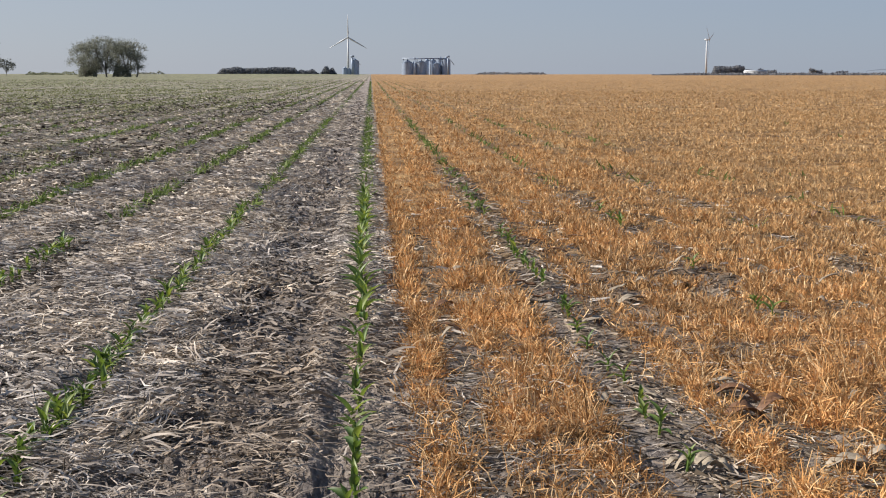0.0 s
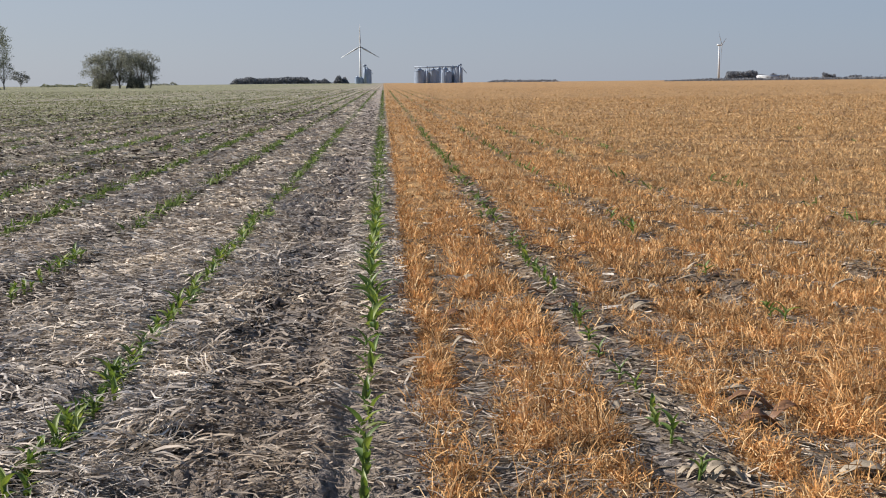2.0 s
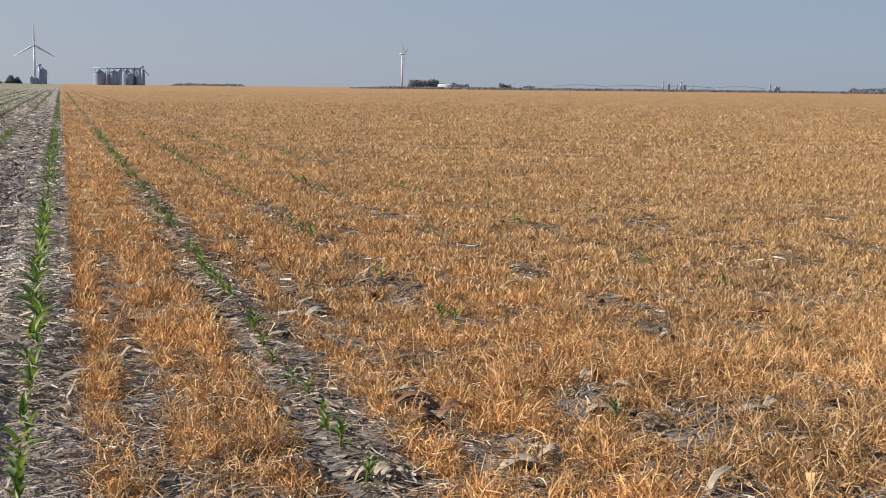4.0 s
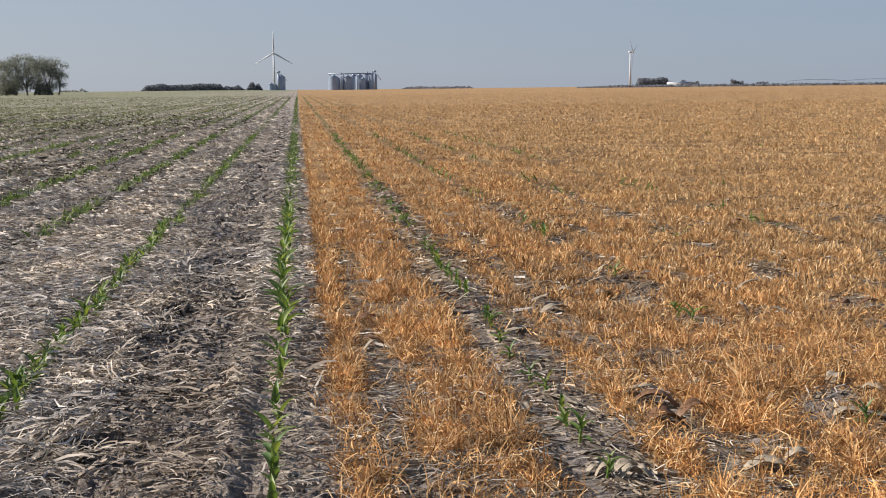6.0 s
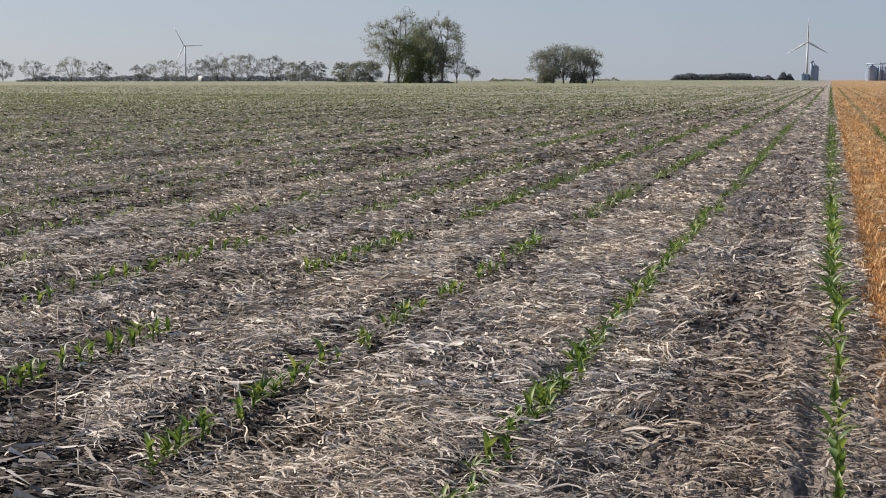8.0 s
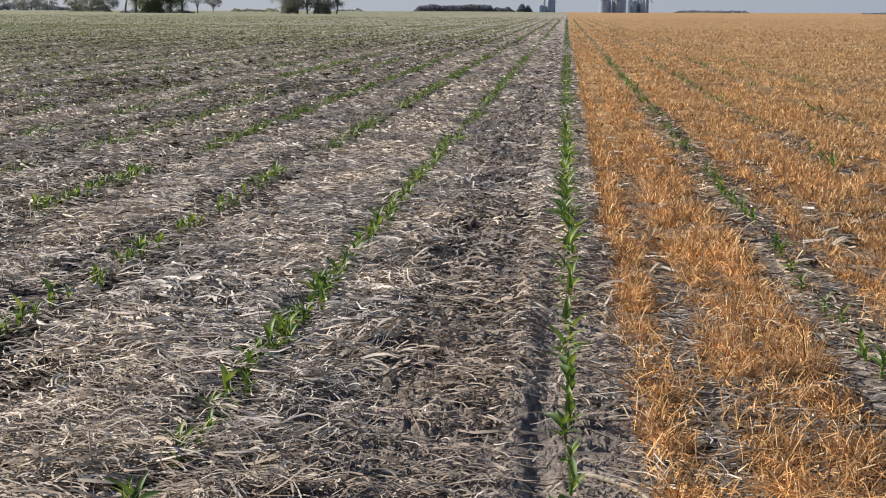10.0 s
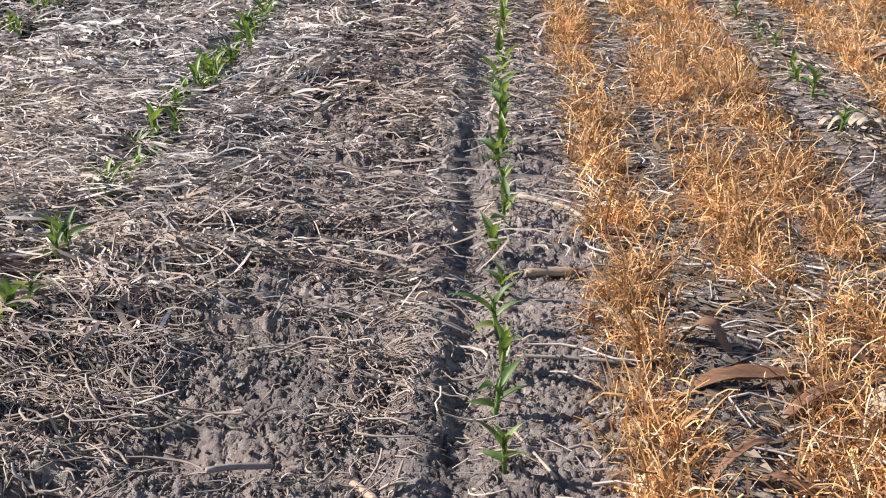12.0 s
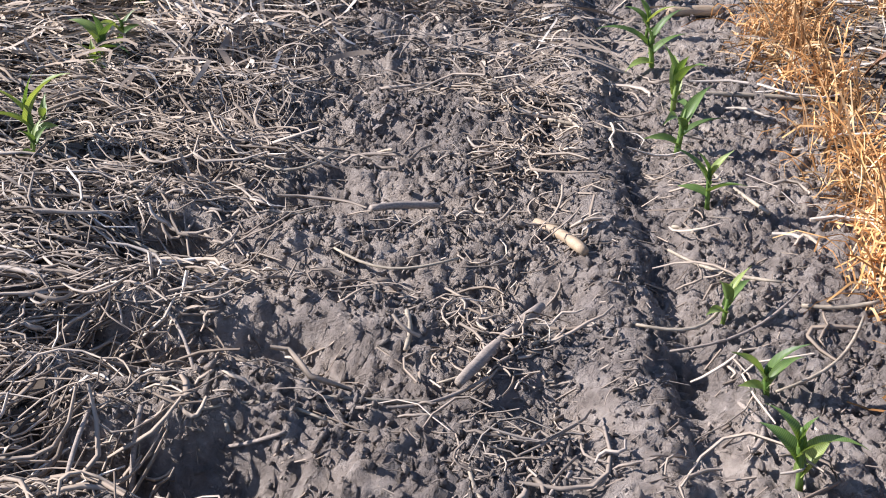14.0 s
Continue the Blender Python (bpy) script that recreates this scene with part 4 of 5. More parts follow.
def corn_seedling(seed):
    r = random.Random(seed)
    plant = empty("corn_seedling", pose(0, 0, 0), "young green corn seedling rooted in dry soil", "corn seedling", "corn seedlings in rows")
    tall = r.uniform(0.022, 0.036)
    bm = tube_bm([(0, 0, -0.012), (0.001, 0, tall * 0.5), (0.0, 0.001, tall), (0.001, 0.001, tall + 0.018)], [0.0032, 0.0030, 0.0028, 0.0012], 6)
    part("stem", bm, CORN_STEM, plant)
    turn = r.uniform(0, 360)
    plan = [(0.030, 0.012, 0.95, 0.8, 0.35), (0.048, 0.0125, 0.62, 0.95, 0.6), (0.058, 0.0125, 0.42, 1.1, 0.85), (0.050, 0.0105, 0.32, 0.95, 1.0), (0.034, 0.008, 0.18, 0.7, 1.1)]
    for i, (ln, wd, st, bd, at) in enumerate(plan[:r.choice((4, 5, 5))]):
        V, F = corn_leaf(ln * r.uniform(0.85, 1.3), wd * r.uniform(1.05, 1.45), st * r.uniform(0.7, 1.4), bd * r.uniform(0.6, 1.5), r.uniform(-0.7, 0.7), 0.35)
        leaf = part_mesh("leaf", mesh_of("leaf", V, F, CORN), plant)
        leaf.matrix_basis = pose(0, 0, tall * at, 0, 0, turn + 180 * (i % 2) + r.uniform(-40, 40))
    return plant


ROW_STARTS = {
    0: [0.80, 0.92, 1.045, 1.24, 1.39, 1.50, 1.65, 1.79, 1.945, 2.10, 2.305, 2.43, 2.555, 2.68, 2.80, 2.95, 3.09, 3.22, 3.36, 3.5, 3.64, 3.78],
    -1: [1.42, 1.70, 1.94, 2.24, 2.36, 2.62, 2.855, 3.04, 3.14, 3.28, 3.45, 3.64, 3.72, 3.80, 3.95, 4.11],
    -2: [2.40, 2.495, 2.64, 2.845, 2.985, 3.055, 3.22, 3.46, 3.80, 4.10, 4.25, 4.40, 4.78, 4.86, 5.30, 5.42, 5.77],
    1: [2.66, 2.93, 3.08, 3.20, 3.45, 3.66, 3.98, 4.2, 4.46, 4.6, 5.2, 5.35, 5.51],
    2: [3.0, 4.43, 4.56, 4.70, 5.6, 7.2, 7.3, 7.4],
}
pr = random.Random(5)
kinds = [corn_seedling(100 + i) for i in range(10)]
used = [False] * len(kinds)


def plant_at(x, y, size):
    i = pr.randrange(len(kinds))
    m = pose(x, y, float(height(x, y)) - 0.002, pr.uniform(-9, 9), pr.uniform(-9, 9), pr.uniform(0, 360)) @ Matrix.Scale(size, 4)
    if used[i]:
        copy_thing(kinds[i], m)
    else:
        kinds[i].matrix_basis, used[i] = m, True


far_x, far_y = [], []
for k in range(-60, 40):
    ys = list(ROW_STARTS.get(k, []))
    for y in ys:
        plant_at(k * R + pr.uniform(-0.012, 0.012), y, pr.uniform(0.9, 1.25) * (0.9 if k > 0 else 0.72 if k == 0 and y < 1.3 else 0.95 if k == 0 and y < 2.5 else 1.2 if k == 0 else 0.98))
    if k < 0:
        for y in ys:
            for side in ((-1, 1, -2, 2) if k == -1 and y > 2.5 else (-1, 1)):
                plant_at(k * R + pr.uniform(-0.03, 0.03), y + side * pr.uniform(0.03, 0.065), pr.uniform(0.7, 1.0))
    y = (ys[-1] if ys else max(2.2, abs(k) * R / 0.8 - 0.5)) + 0.15
    near_end = {0: 9.0, -1: 8.0, -2: 7.0, -3: 6.5, 1: 8.0, 2: 8.0, -4: 6.0}.get(k, 0)
    last = 150 if -9 < k < 5 else 40
    while y < last:
        v = float(vnoise(np.array(k * 3.7), np.array(y / 0.9), 101))
        if k <= 0:
            chance = (0.93 if k > -6 else 0.4) * (v > (0.08 if k == 0 else 0.14 if k == -1 else 0.40))
        else:
            chance = (0.45 if k == 1 and y > 7 else 0.8 if k == 1 else 0.6) * (v > (0.12 if k == 1 else 0.62 if y < 7 and k < 5 else 0.42 if k < 5 else 0.85))
        if pr.random() < chance:
            x = k * R + pr.uniform(-0.02, 0.02)
            if y < near_end:
                plant_at(x, y, pr.uniform(0.9, 1.25) * (0.95 if k > 0 else 1.25 if k == 0 else 1.0))
            else:
                for _ in range(2 if k == 0 else 1):
                    far_x.append(x)
                    far_y.append(y)
        y += pr.uniform(0.11, 0.18) * (1 if y < 25 else 2.2) * (0.85 if k > 0 else 0.72 if k == 0 else 0.40 if k > -4 else 0.6)

far_x, far_y = np.array(far_x), np.array(far_y)
for lo, hi, leaves, k in ((0, 25, 5, 3), (25, 500, 2, 2)):
    pick = (far_y >= lo) & (far_y < hi) & (np.abs(far_x) < 0.76 * far_y + 1)
    fx, fy = np.repeat(far_x[pick], leaves), np.repeat(far_y[pick], leaves)
    some = (fx < 1.2) | (rng.random(len(fx)) < 0.5)
    fx, fy = fx[some], fy[some]
    fx, fy = fx + rng.normal(0, 0.022, len(fx)), fy + rng.normal(0, 0.035, len(fx))
    P = blade_lines(fx, fy, k, 0.06, 0.11, 0.5, 0.9)
    grow = (1 + 0.6 * step(fy, 20, 80))[:, None]
    W = 0.0145 * grow * rng.uniform(0.7, 1.2, (len(fx), 1)) * np.array([[0.8, 1.0, 0.25]] if k == 3 else [[1.0, 0.5]])
    strands("corn_rows", "long straight rows of young green corn", "corn seedlings", P, W, CORNFAR)


# ---------------------------------------------------------------- stalks, husks and long stems lying about
def lie(x, y, dz=0.0):
    return float(height(x, y)) + dz


def stalk(name, label, a, b, radius, mat, sag=0.01, end=0.0, group="", lift=0.0):
    """A stalk piece from a to b with joints, split at its end."""
    r = random.Random(repr(a))
    pts, rad = [], []
    side = Vector((-(b[1] - a[1]), b[0] - a[0], 0)).normalized()
    za, zb = lie(*a), lie(*b)
    rise = 0.45 * max(max(lie(a[0] + (b[0] - a[0]) * i / 8, a[1] + (b[1] - a[1]) * i / 8) - za - (zb - za) * i / 8 for i in range(9)), 0) + lift
    for i in range(9):
        s = i / 8
        x, y = a[0] + (b[0] - a[0]) * s, a[1] + (b[1] - a[1]) * s
        o = side * sag * math.sin(s * 3.1)
        x, y = x + o.x, y + o.y
        z = za + (zb - za) * s + rise + radius * 0.8 + end * s ** 2
        pts.append((x, y, z))
        rad.append(radius * (1.1 if i in (3, 6) else 1.0) * r.uniform(0.92, 1.06) * (0.85 if i in (0, 8) else 1))
    me = bpy.data.meshes.new(name)
    bm = tube_bm(pts, rad, 7)
    bm.to_mesh(me)
    bm.free()
    me.materials.append(mat)
    for p in me.polygons:
        p.use_smooth = True
    return tagged(new(name, me), label, name.replace("_", " "), group)


def husk(name, label, a, b, width, mat, arch=0.02, curl=0.7, tip=0.0, group=""):
    """A curled dry leaf or husk from a to b: a trough with ragged width and a little thickness."""
    r = random.Random(repr(a) + name)
    k, m = 9, 5
    d = Vector((b[0] - a[0], b[1] - a[1], 0))
    side = Vector((-d.y, d.x, 0)).normalized()
    grid = []
    for i in range(k):
        s = i / (k - 1)
        w = width * (0.35 + 0.65 * math.sin(math.pi * min(1, s * 0.85 + 0.12)) ** 0.7) * r.uniform(0.88, 1.1)
        row = []
        for j in range(m):
            u = (j / (m - 1) - 0.5) * 2
            q = u * curl * (1 + 0.5 * s)
            rad = w / (2 * max(curl, 0.3))
            p = Vector((a[0], a[1], 0)) + d * s + side * (math.sin(q) * rad + 0.15 * width * math.sin(s * 4 + 1))
            z = lie(p.x, p.y) * 0.5 + 0.5 * lie(a[0] + d.x * s, a[1] + d.y * s) + 0.004 + arch * math.sin(math.pi * s) + tip * s * s + (1 - math.cos(q)) * rad * 0.9
            row.append(Vector((p.x, p.y, z + r.uniform(-0.0015, 0.0015))))
        grid.append(row)
    bm = bmesh.new()
    top = [[bm.verts.new(p) for p in row] for row in grid]
    low = [[bm.verts.new(p - Vector((0, 0, 0.0012))) for p in row] for row in grid]
    for i in range(k - 1):
        for j in range(m - 1):
            bm.faces.new((top[i][j], top[i + 1][j], top[i + 1][j + 1], top[i][j + 1]))
            bm.faces.new((low[i][j], low[i][j + 1], low[i + 1][j + 1], low[i + 1][j]))
    edge = [(i, 0) for i in range(k)] + [(k - 1, j) for j in range(1, m)] + [(i, m - 1) for i in range(k - 2, -1, -1)] + [(0, j) for j in range(m - 2, 0, -1)]
    for (i, j), (i2, j2) in zip(edge, edge[1:] + edge[:1]):
        bm.faces.new((top[i][j], low[i][j], low[i2][j2], top[i2][j2]))
    me = bpy.data.meshes.new(name)
    bm.to_mesh(me)
    bm.free()
    me.materials.append(mat)
    for p in me.polygons:
        p.use_smooth = True
    return tagged(new(name, me), label, "corn husk", group)


stalk("corn_stalk", "short tan broken corn stalk lying on bare soil", (-0.176, 1.225), (-0.130, 1.149), 0.0058, TANSTALK, 0.004)
stalk("corn_stalk", "grey weathered stalk piece lying on bare soil", (-0.252, 0.930), (-0.176, 1.058), 0.0055, GREYSTICK, 0.003, 0.004, lift=0.010)
stalk("twig", "thin dark stalk half sunk in the soil", (-0.350, 1.225), (-0.279, 1.263), 0.004, GREYSTICK, 0.005, lift=0.006)
stalk("corn_stalk", "pale long straw stem beside the corn row", (0.033, 2.241), (0.159, 2.087), 0.0055, HUSK, 0.02)
stalk("corn_stalk", "tan stalk stub lying across bare soil", (0.042, 1.862), (0.125, 1.872), 0.008, TANSTALK, 0.004)
stalk("straw_stem", "pale straight straw stem lying across soil", (0.02, 1.543), (0.18, 1.54), 0.003, HUSK, 0.004)
stalk("straw_stem", "pale straw stem lying slantwise on straw", (-0.338, 2.435), (-0.256, 2.274), 0.0032, HUSK, 0.008)
husk("corn_husk", "pale strip of dry husk on soil", (0.139, 1.771), (0.200, 1.600), 0.018, HUSK, 0.006, 0.8)
husk("corn_husk", "brown curled husk leaf lying in dead grass", (0.255, 1.455), (0.415, 1.492), 0.034, BROWN, 0.012, 0.8, 0.01)
husk("corn_husk", "brown arched husk leaf among straw", (0.262, 1.600), (0.330, 1.560), 0.03, BROWN, 0.035, 0.6)
husk("corn_husk", "pale torn husk lying beside the corn row", (0.640, 3.265), (0.725, 3.235), 0.03, HUSK, 0.01, 0.5)
husk("corn_husk", "pale torn husk lying beside the corn row", (0.655, 3.33), (0.690, 3.24), 0.025, HUSK, 0.02, 0.6)
cr = random.Random(3)
for i in range(7):
    x, y, a = 0.70 + 0.13 * cr.random(), 2.63 + 0.10 * cr.random(), cr.uniform(-0.8, 0.8)
    husk("corn_husk", "bleached crumpled husk scrap leaning over soil", (x, y), (x + 0.05 * math.cos(a), y + 0.05 * math.sin(a)), cr.uniform(0.018, 0.034),
         HUSK, cr.uniform(0.01, 0.03), cr.uniform(0.6, 1.1), cr.uniform(-0.01, 0.02), "crumpled husk scraps by the corn row")
husk("corn_husk", "pale pointed husk lying in dead grass", (0.760, 3.42), (0.835, 3.30), 0.022, HUSK, 0.012, 0.7, 0.01)
husk("corn_husk", "dark brown husk bent over straw", (0.995, 3.320), (1.120, 3.290), 0.05, BROWN, 0.03, 0.6)
husk("corn_husk", "brown curled husk bent over straw", (0.975, 3.110), (1.070, 3.120), 0.055, BROWN, 0.025, 0.7)
husk("corn_husk", "brown curled husk bent over straw", (1.080, 3.160), (1.190, 3.215), 0.04, BROWN, 0.03, 0.7)
husk("corn_husk", "bleached husk lying on dead grass", (1.10, 2.715), (1.20, 2.700), 0.045, HUSK, 0.02, 0.6)
husk("corn_husk", "bleached husk lying on dead grass", (1.20, 2.735), (1.28, 2.725), 0.04, HUSK, 0.03, 0.6)
husk("corn_husk", "pale husk lying on dead grass", (1.48, 3.12), (1.64, 3.09), 0.04, HUSK, 0.015, 0.6)
husk("corn_husk", "pale husk lying on dead grass", (1.93, 3.04), (2.03, 3.02), 0.05, HUSK, 0.015, 0.6)
husk("corn_husk", "pale broad husk lying in dead grass", (1.18, 5.27), (1.26, 5.25), 0.05, HUSK, 0.02, 0.5)
husk("corn_husk", "pale broad husk lying in dead grass", (1.32, 5.15), (1.40, 5.18), 0.045, HUSK, 0.02, 0.5)
hr = random.Random(11)
for i in range(95):
    y = 1.1 + 8.5 * hr.random() ** 1.3
    x = 0.22 + hr.random() * (0.45 * y + 0.6)
    a = hr.uniform(-0.9, 0.9)
    ln = hr.uniform(0.05, 0.15)
    kind = hr.random()
    husk("corn_husk", "dry husk scrap lying among dead orange grass", (x, y), (x + ln * math.cos(a), y + ln * math.sin(a)), hr.uniform(0.012, 0.04),
         HUSK if kind < 0.62 else BROWN, hr.uniform(0.005, 0.03), hr.uniform(0.4, 0.9), hr.uniform(0, 0.03), "husk scraps in the dead grass")

# long stems in the wheel track
LONG = (((-0.561, 0.907), (-0.549, 0.789)), ((-0.506, 0.920), (-0.442, 0.874)), ((-0.445, 0.876), (-0.392, 0.865)), ((-0.372, 0.911), (-0.275, 0.932)), ((-0.672, 1.236), (-0.602, 1.166)),
        ((-0.607, 1.172), (-0.534, 1.079)), ((-0.583, 1.306), (-0.508, 1.224)), ((-0.569, 1.099), (-0.486, 0.957)), ((-0.655, 0.956), (-0.542, 0.979)), ((-0.242, 0.821), (-0.216, 0.784)),
        ((-0.162, 0.876), (-0.180, 0.796)), ((-0.018, 0.908), (-0.021, 0.839)), ((-0.663, 1.245), (-0.500, 1.164)), ((-0.627, 1.356), (-0.550, 1.239)), ((-0.153, 1.464), (-0.067, 1.431)),
        ((0.019, 1.333), (0.067, 1.221)), ((0.134, 1.259), (0.182, 1.215)), ((-0.851, 1.528), (-0.738, 1.467)), ((-0.539, 1.491), (-0.480, 1.581)), ((-0.431, 1.416), (-0.321, 1.385)),
        ((-0.516, 0.892), (-0.518, 0.833)), ((-0.394, 0.804), (-0.344, 0.782)), ((-0.302, 1.031), (-0.302, 0.994)), ((-0.033, 1.221), (-0.018, 1.185)), ((0.066, 1.057), (0.134, 1.047)))
for a, b in LONG:
    stalk("straw_stem", "long bleached straw stem lying on soil", a, b, hr.uniform(0.0016, 0.0026), HUSK if hr.random() < 0.6 else GREYSTICK, hr.uniform(-0.01, 0.02), hr.uniform(0, 0.012), "long straw stems on the wheel track")
for i in range(60):
    y = hr.uniform(0.85, 3.0)
    x = hr.uniform(-0.95, 0.02)
    a, ln = hr.gauss(-0.25, 0.5), hr.uniform(0.07, 0.16)
    stalk("straw_stem", "long bleached straw stem lying on soil", (x, y), (x + ln * math.cos(a), y + ln * math.sin(a)), hr.uniform(0.0010, 0.0019),
          HUSK if hr.random() < 0.75 else GREYSTICK, hr.uniform(-0.03, 0.03), hr.uniform(0, 0.02), "long straw stems on the wheel track")


# ---------------------------------------------------------------- trees
def tree_arrays(seed, high, wide, low=0.25, leaf=0.3, count=3000, spread=0.03, tips=80, lobes=0.35):
    """Trunk, limbs and twigs as tubes, and the leaves round the twigs, of one tree at the origin with a domed, uneven crown."""
    g = np.random.default_rng(seed)
    V, F = [], []

    def limb(a, b, bow, r0, r1, segs, sides):
        a, b = np.asarray(a, float), np.asarray(b, float)
        side = g.normal(size=3) * np.array([1, 1, 0.4]) * np.linalg.norm(b - a) * 0.07
        pts = [a + (b - a) * t + np.array([0, 0, bow]) * t * (1 - t) * 4 + side * math.sin(t * 3.1) for t in np.linspace(0, 1, segs + 1)]
        b0 = len(V)
        for i, p in enumerate(pts):
            w = r0 + (r1 - r0) * i / segs
            for q in range(sides):
                V.append((p[0] + w * math.cos(6.283 * q / sides), p[1] + w * math.sin(6.283 * q / sides), p[2] + 0.3 * w * math.sin(6.283 * q / sides)))
        for i in range(segs):
            for q in range(sides):
                F.append((b0 + sides * i + q, b0 + sides * i + (q + 1) % sides, b0 + sides * (i + 1) + (q + 1) % sides, b0 + sides * (i + 1) + q))
        return pts

    mid, rz, rx = high * (low + 1) / 2, high * (1 - low) / 2, wide / 2
    bumps = g.normal(size=(7, 3))
    bumps /= np.linalg.norm(bumps, axis=1, keepdims=True)

    def in_crown(u, f):
        swell = 1 - lobes + lobes * 1.5 * max(0.0, float((bumps @ u).max())) ** 3
        return np.array([0, 0, mid]) + u * np.array([rx, rx, rz]) * f * min(swell, 1.12)

    fork = max(0.10, low * 0.9) * high
    stem = limb((0, 0, -0.4), (g.normal(0, 0.02) * high, g.normal(0, 0.02) * high, fork), 0, 0.024 * high, 0.017 * high, 3, 6)
    mains = []
    n_main = 6
    for i in range(n_main):
        az = 6.283 * (i + g.uniform(-0.3, 0.3)) / n_main
        el = g.uniform(0.1, 1.3) if i else 1.45
        u = np.array([math.cos(az) * math.cos(el), math.sin(az) * math.cos(el), math.sin(el)])
        mains += limb(stem[-1 - (i % 2)], in_crown(u, 0.66), 0.02 * high * g.uniform(-0.5, 1.5), 0.012 * high, 0.004 * high, 4, 4)[1:]
    mains = np.array(mains)
    ends = []
    for i in range(tips):
        u = g.normal(size=3)
        u /= np.linalg.norm(u)
        p = in_crown(u, g.uniform(0.45, 1.0) ** 0.5)
        far = np.linalg.norm(mains - p, axis=1) + 0.6 * np.maximum(0, mains[:, 2] - p[2])
        q = mains[far.argmin()]
        line = limb(q, p, 0.04 * high, 0.0042 * high, 0.0014 * high, 3, 3)
        ends += [line[2], p]
        for _ in range(3):
            d = g.normal(size=3) * 0.5 + u + np.array([0, 0, 0.3])
            e = p + d / np.linalg.norm(d) * 0.055 * high * g.uniform(0.5, 1.3)
            limb(p, e, 0.004 * high, 0.0013 * high, 0.0006 * high, 1, 3)
            ends.append(e)
    ends = np.array(ends)
    c = ends[g.integers(0, len(ends), count)] + g.normal(0, spread * high, (count, 3)) * np.array([1, 1, 0.8])
    c[:, 2] = np.maximum(c[:, 2], 0.03 * high)
    u = g.normal(size=(count, 3))
    u /= np.linalg.norm(u, axis=1, keepdims=True)
    w = np.cross(u, g.normal(size=(count, 3)))
    w /= np.linalg.norm(w, axis=1, keepdims=True)
    sz = leaf * g.uniform(0.5, 1.3, (count, 1))
    LV = np.stack([c - u * sz, c + w * sz * 0.5, c + u * sz, c - w * sz * 0.5], 1).reshape(-1, 3)
    return np.array(V), np.array(F), LV, np.arange(count * 4).reshape(-1, 4)


def tree(bearing, dist, high, wide, seed, label, leaves, low=0.25, leaf=0.3, count=3000, group="", spread=0.03, tips=80, lobes=0.35):
    x, y = bearing * dist, dist
    t = empty("tree", pose(x, y, lie(x, y)), label, "tree", group)
    V, F, LV, LF = tree_arrays(seed, high, wide, low, leaf, count, spread, tips, lobes)
    part_mesh("trunk", mesh_of("trunk", V, F, BARK), t)
    part_mesh("crown", mesh_of("crown", LV, LF, leaves, False), t, "thin spring foliage with gaps")
    return t


BIG = "tall broad tree with thin spring leaves at the field edge"
g = "tall trees at the field edge"
for b, d, h, w, sd, low, n, tips in ((-0.3470, 300, 17.6, 15.5, 1, 0.26, 8500, 190), (-0.3555, 303, 12.6, 10.0, 3, 0.26, 2600, 80), (-0.3085, 298, 16.6, 16.0, 2, 0.22, 9000, 190)):
    tree(b, d, h, w, sd, BIG, LEAVES, low, 0.15, n, g, 0.020, tips, 0.35)
for b, d, h, w, sd in ((-0.3370, 301, 11.6, 8.5, 4), (-0.3270, 303, 13.4, 10.0, 5), (-0.3175, 305, 11.0, 9.0, 6)):
    tree(b, d, h, w, sd, "leafy green tree with foliage down to the ground", GREENLEAVES, 0.02, 0.17, 11000, g, 0.05, 110, 0.25)
tree(-0.2956, 300, 7.0, 6.0, 7, "small thin-leaved tree beside the tall ones", LEAVES, 0.3, 0.14, 1100, g, 0.03, 70)
g = "bushy clump of trees"
for b, d, h, w, sd, low, n in ((-0.2220, 300, 8.2, 8.0, 8, 0.0, 6500), (-0.2145, 303, 8.8, 8.0, 9, 0.05, 4600), (-0.2060, 301, 9.6, 10.0, 10, 0.20, 4600),
                               (-0.1965, 303, 8.6, 8.0, 11, 0.02, 5200), (-0.1895, 300, 8.4, 8.0, 12, 0.0, 6500)):
    tree(b, d, h, w, sd, "domed grey-green tree in a clump at the field edge", DARKLEAVES, low, 0.15, n, g, 0.05, 90, 0.2)
tree(-0.1830, 302, 8.0, 5.0, 13, "thin leaning tree at the edge of a clump", DARKLEAVES, 0.45, 0.13, 900, g, 0.03, 60)
tree(-0.2826, 420, 5.4, 5.6, 21, "small lone tree beyond the field", FARTREES, 0.25, 0.22, 1300, "", 0.05, 50)
g = "low trees left of the tall ones"
for b, d, h, w, sd in ((-0.3965, 410, 6.8, 8.0, 22), (-0.3830, 405, 7.6, 8.6, 23), (-0.3705, 405, 7.4, 7.6, 24)):
    tree(b, d, h, w, sd, "dark low spreading tree at the field edge", DARKLEAVES, 0.12, 0.20, 4200, g, 0.045, 80)
g = "far line of trees"
for i, (b, high, wide) in enumerate(((-0.735, 12.0, 17.0), (-0.700, 13.0, 18.0), (-0.6618, 14.0, 19.0), (-0.6303, 11.0, 16.0), (-0.5911, 9.5, 14.0), (-0.5648, 12.6, 20.0), (-0.5297, 13.4, 17.0),
                                     (-0.5150, 14.6, 18.0), (-0.4990, 15.4, 19.0), (-0.4843, 14.6, 16.0), (-0.4614, 14.4, 13.5), (-0.4432, 11.4, 11.0), (-0.4336, 10.6, 10.0), (-0.4212, 10.0, 13.0))):
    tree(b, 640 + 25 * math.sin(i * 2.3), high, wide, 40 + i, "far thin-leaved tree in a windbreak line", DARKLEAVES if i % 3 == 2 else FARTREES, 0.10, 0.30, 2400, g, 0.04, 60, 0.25)


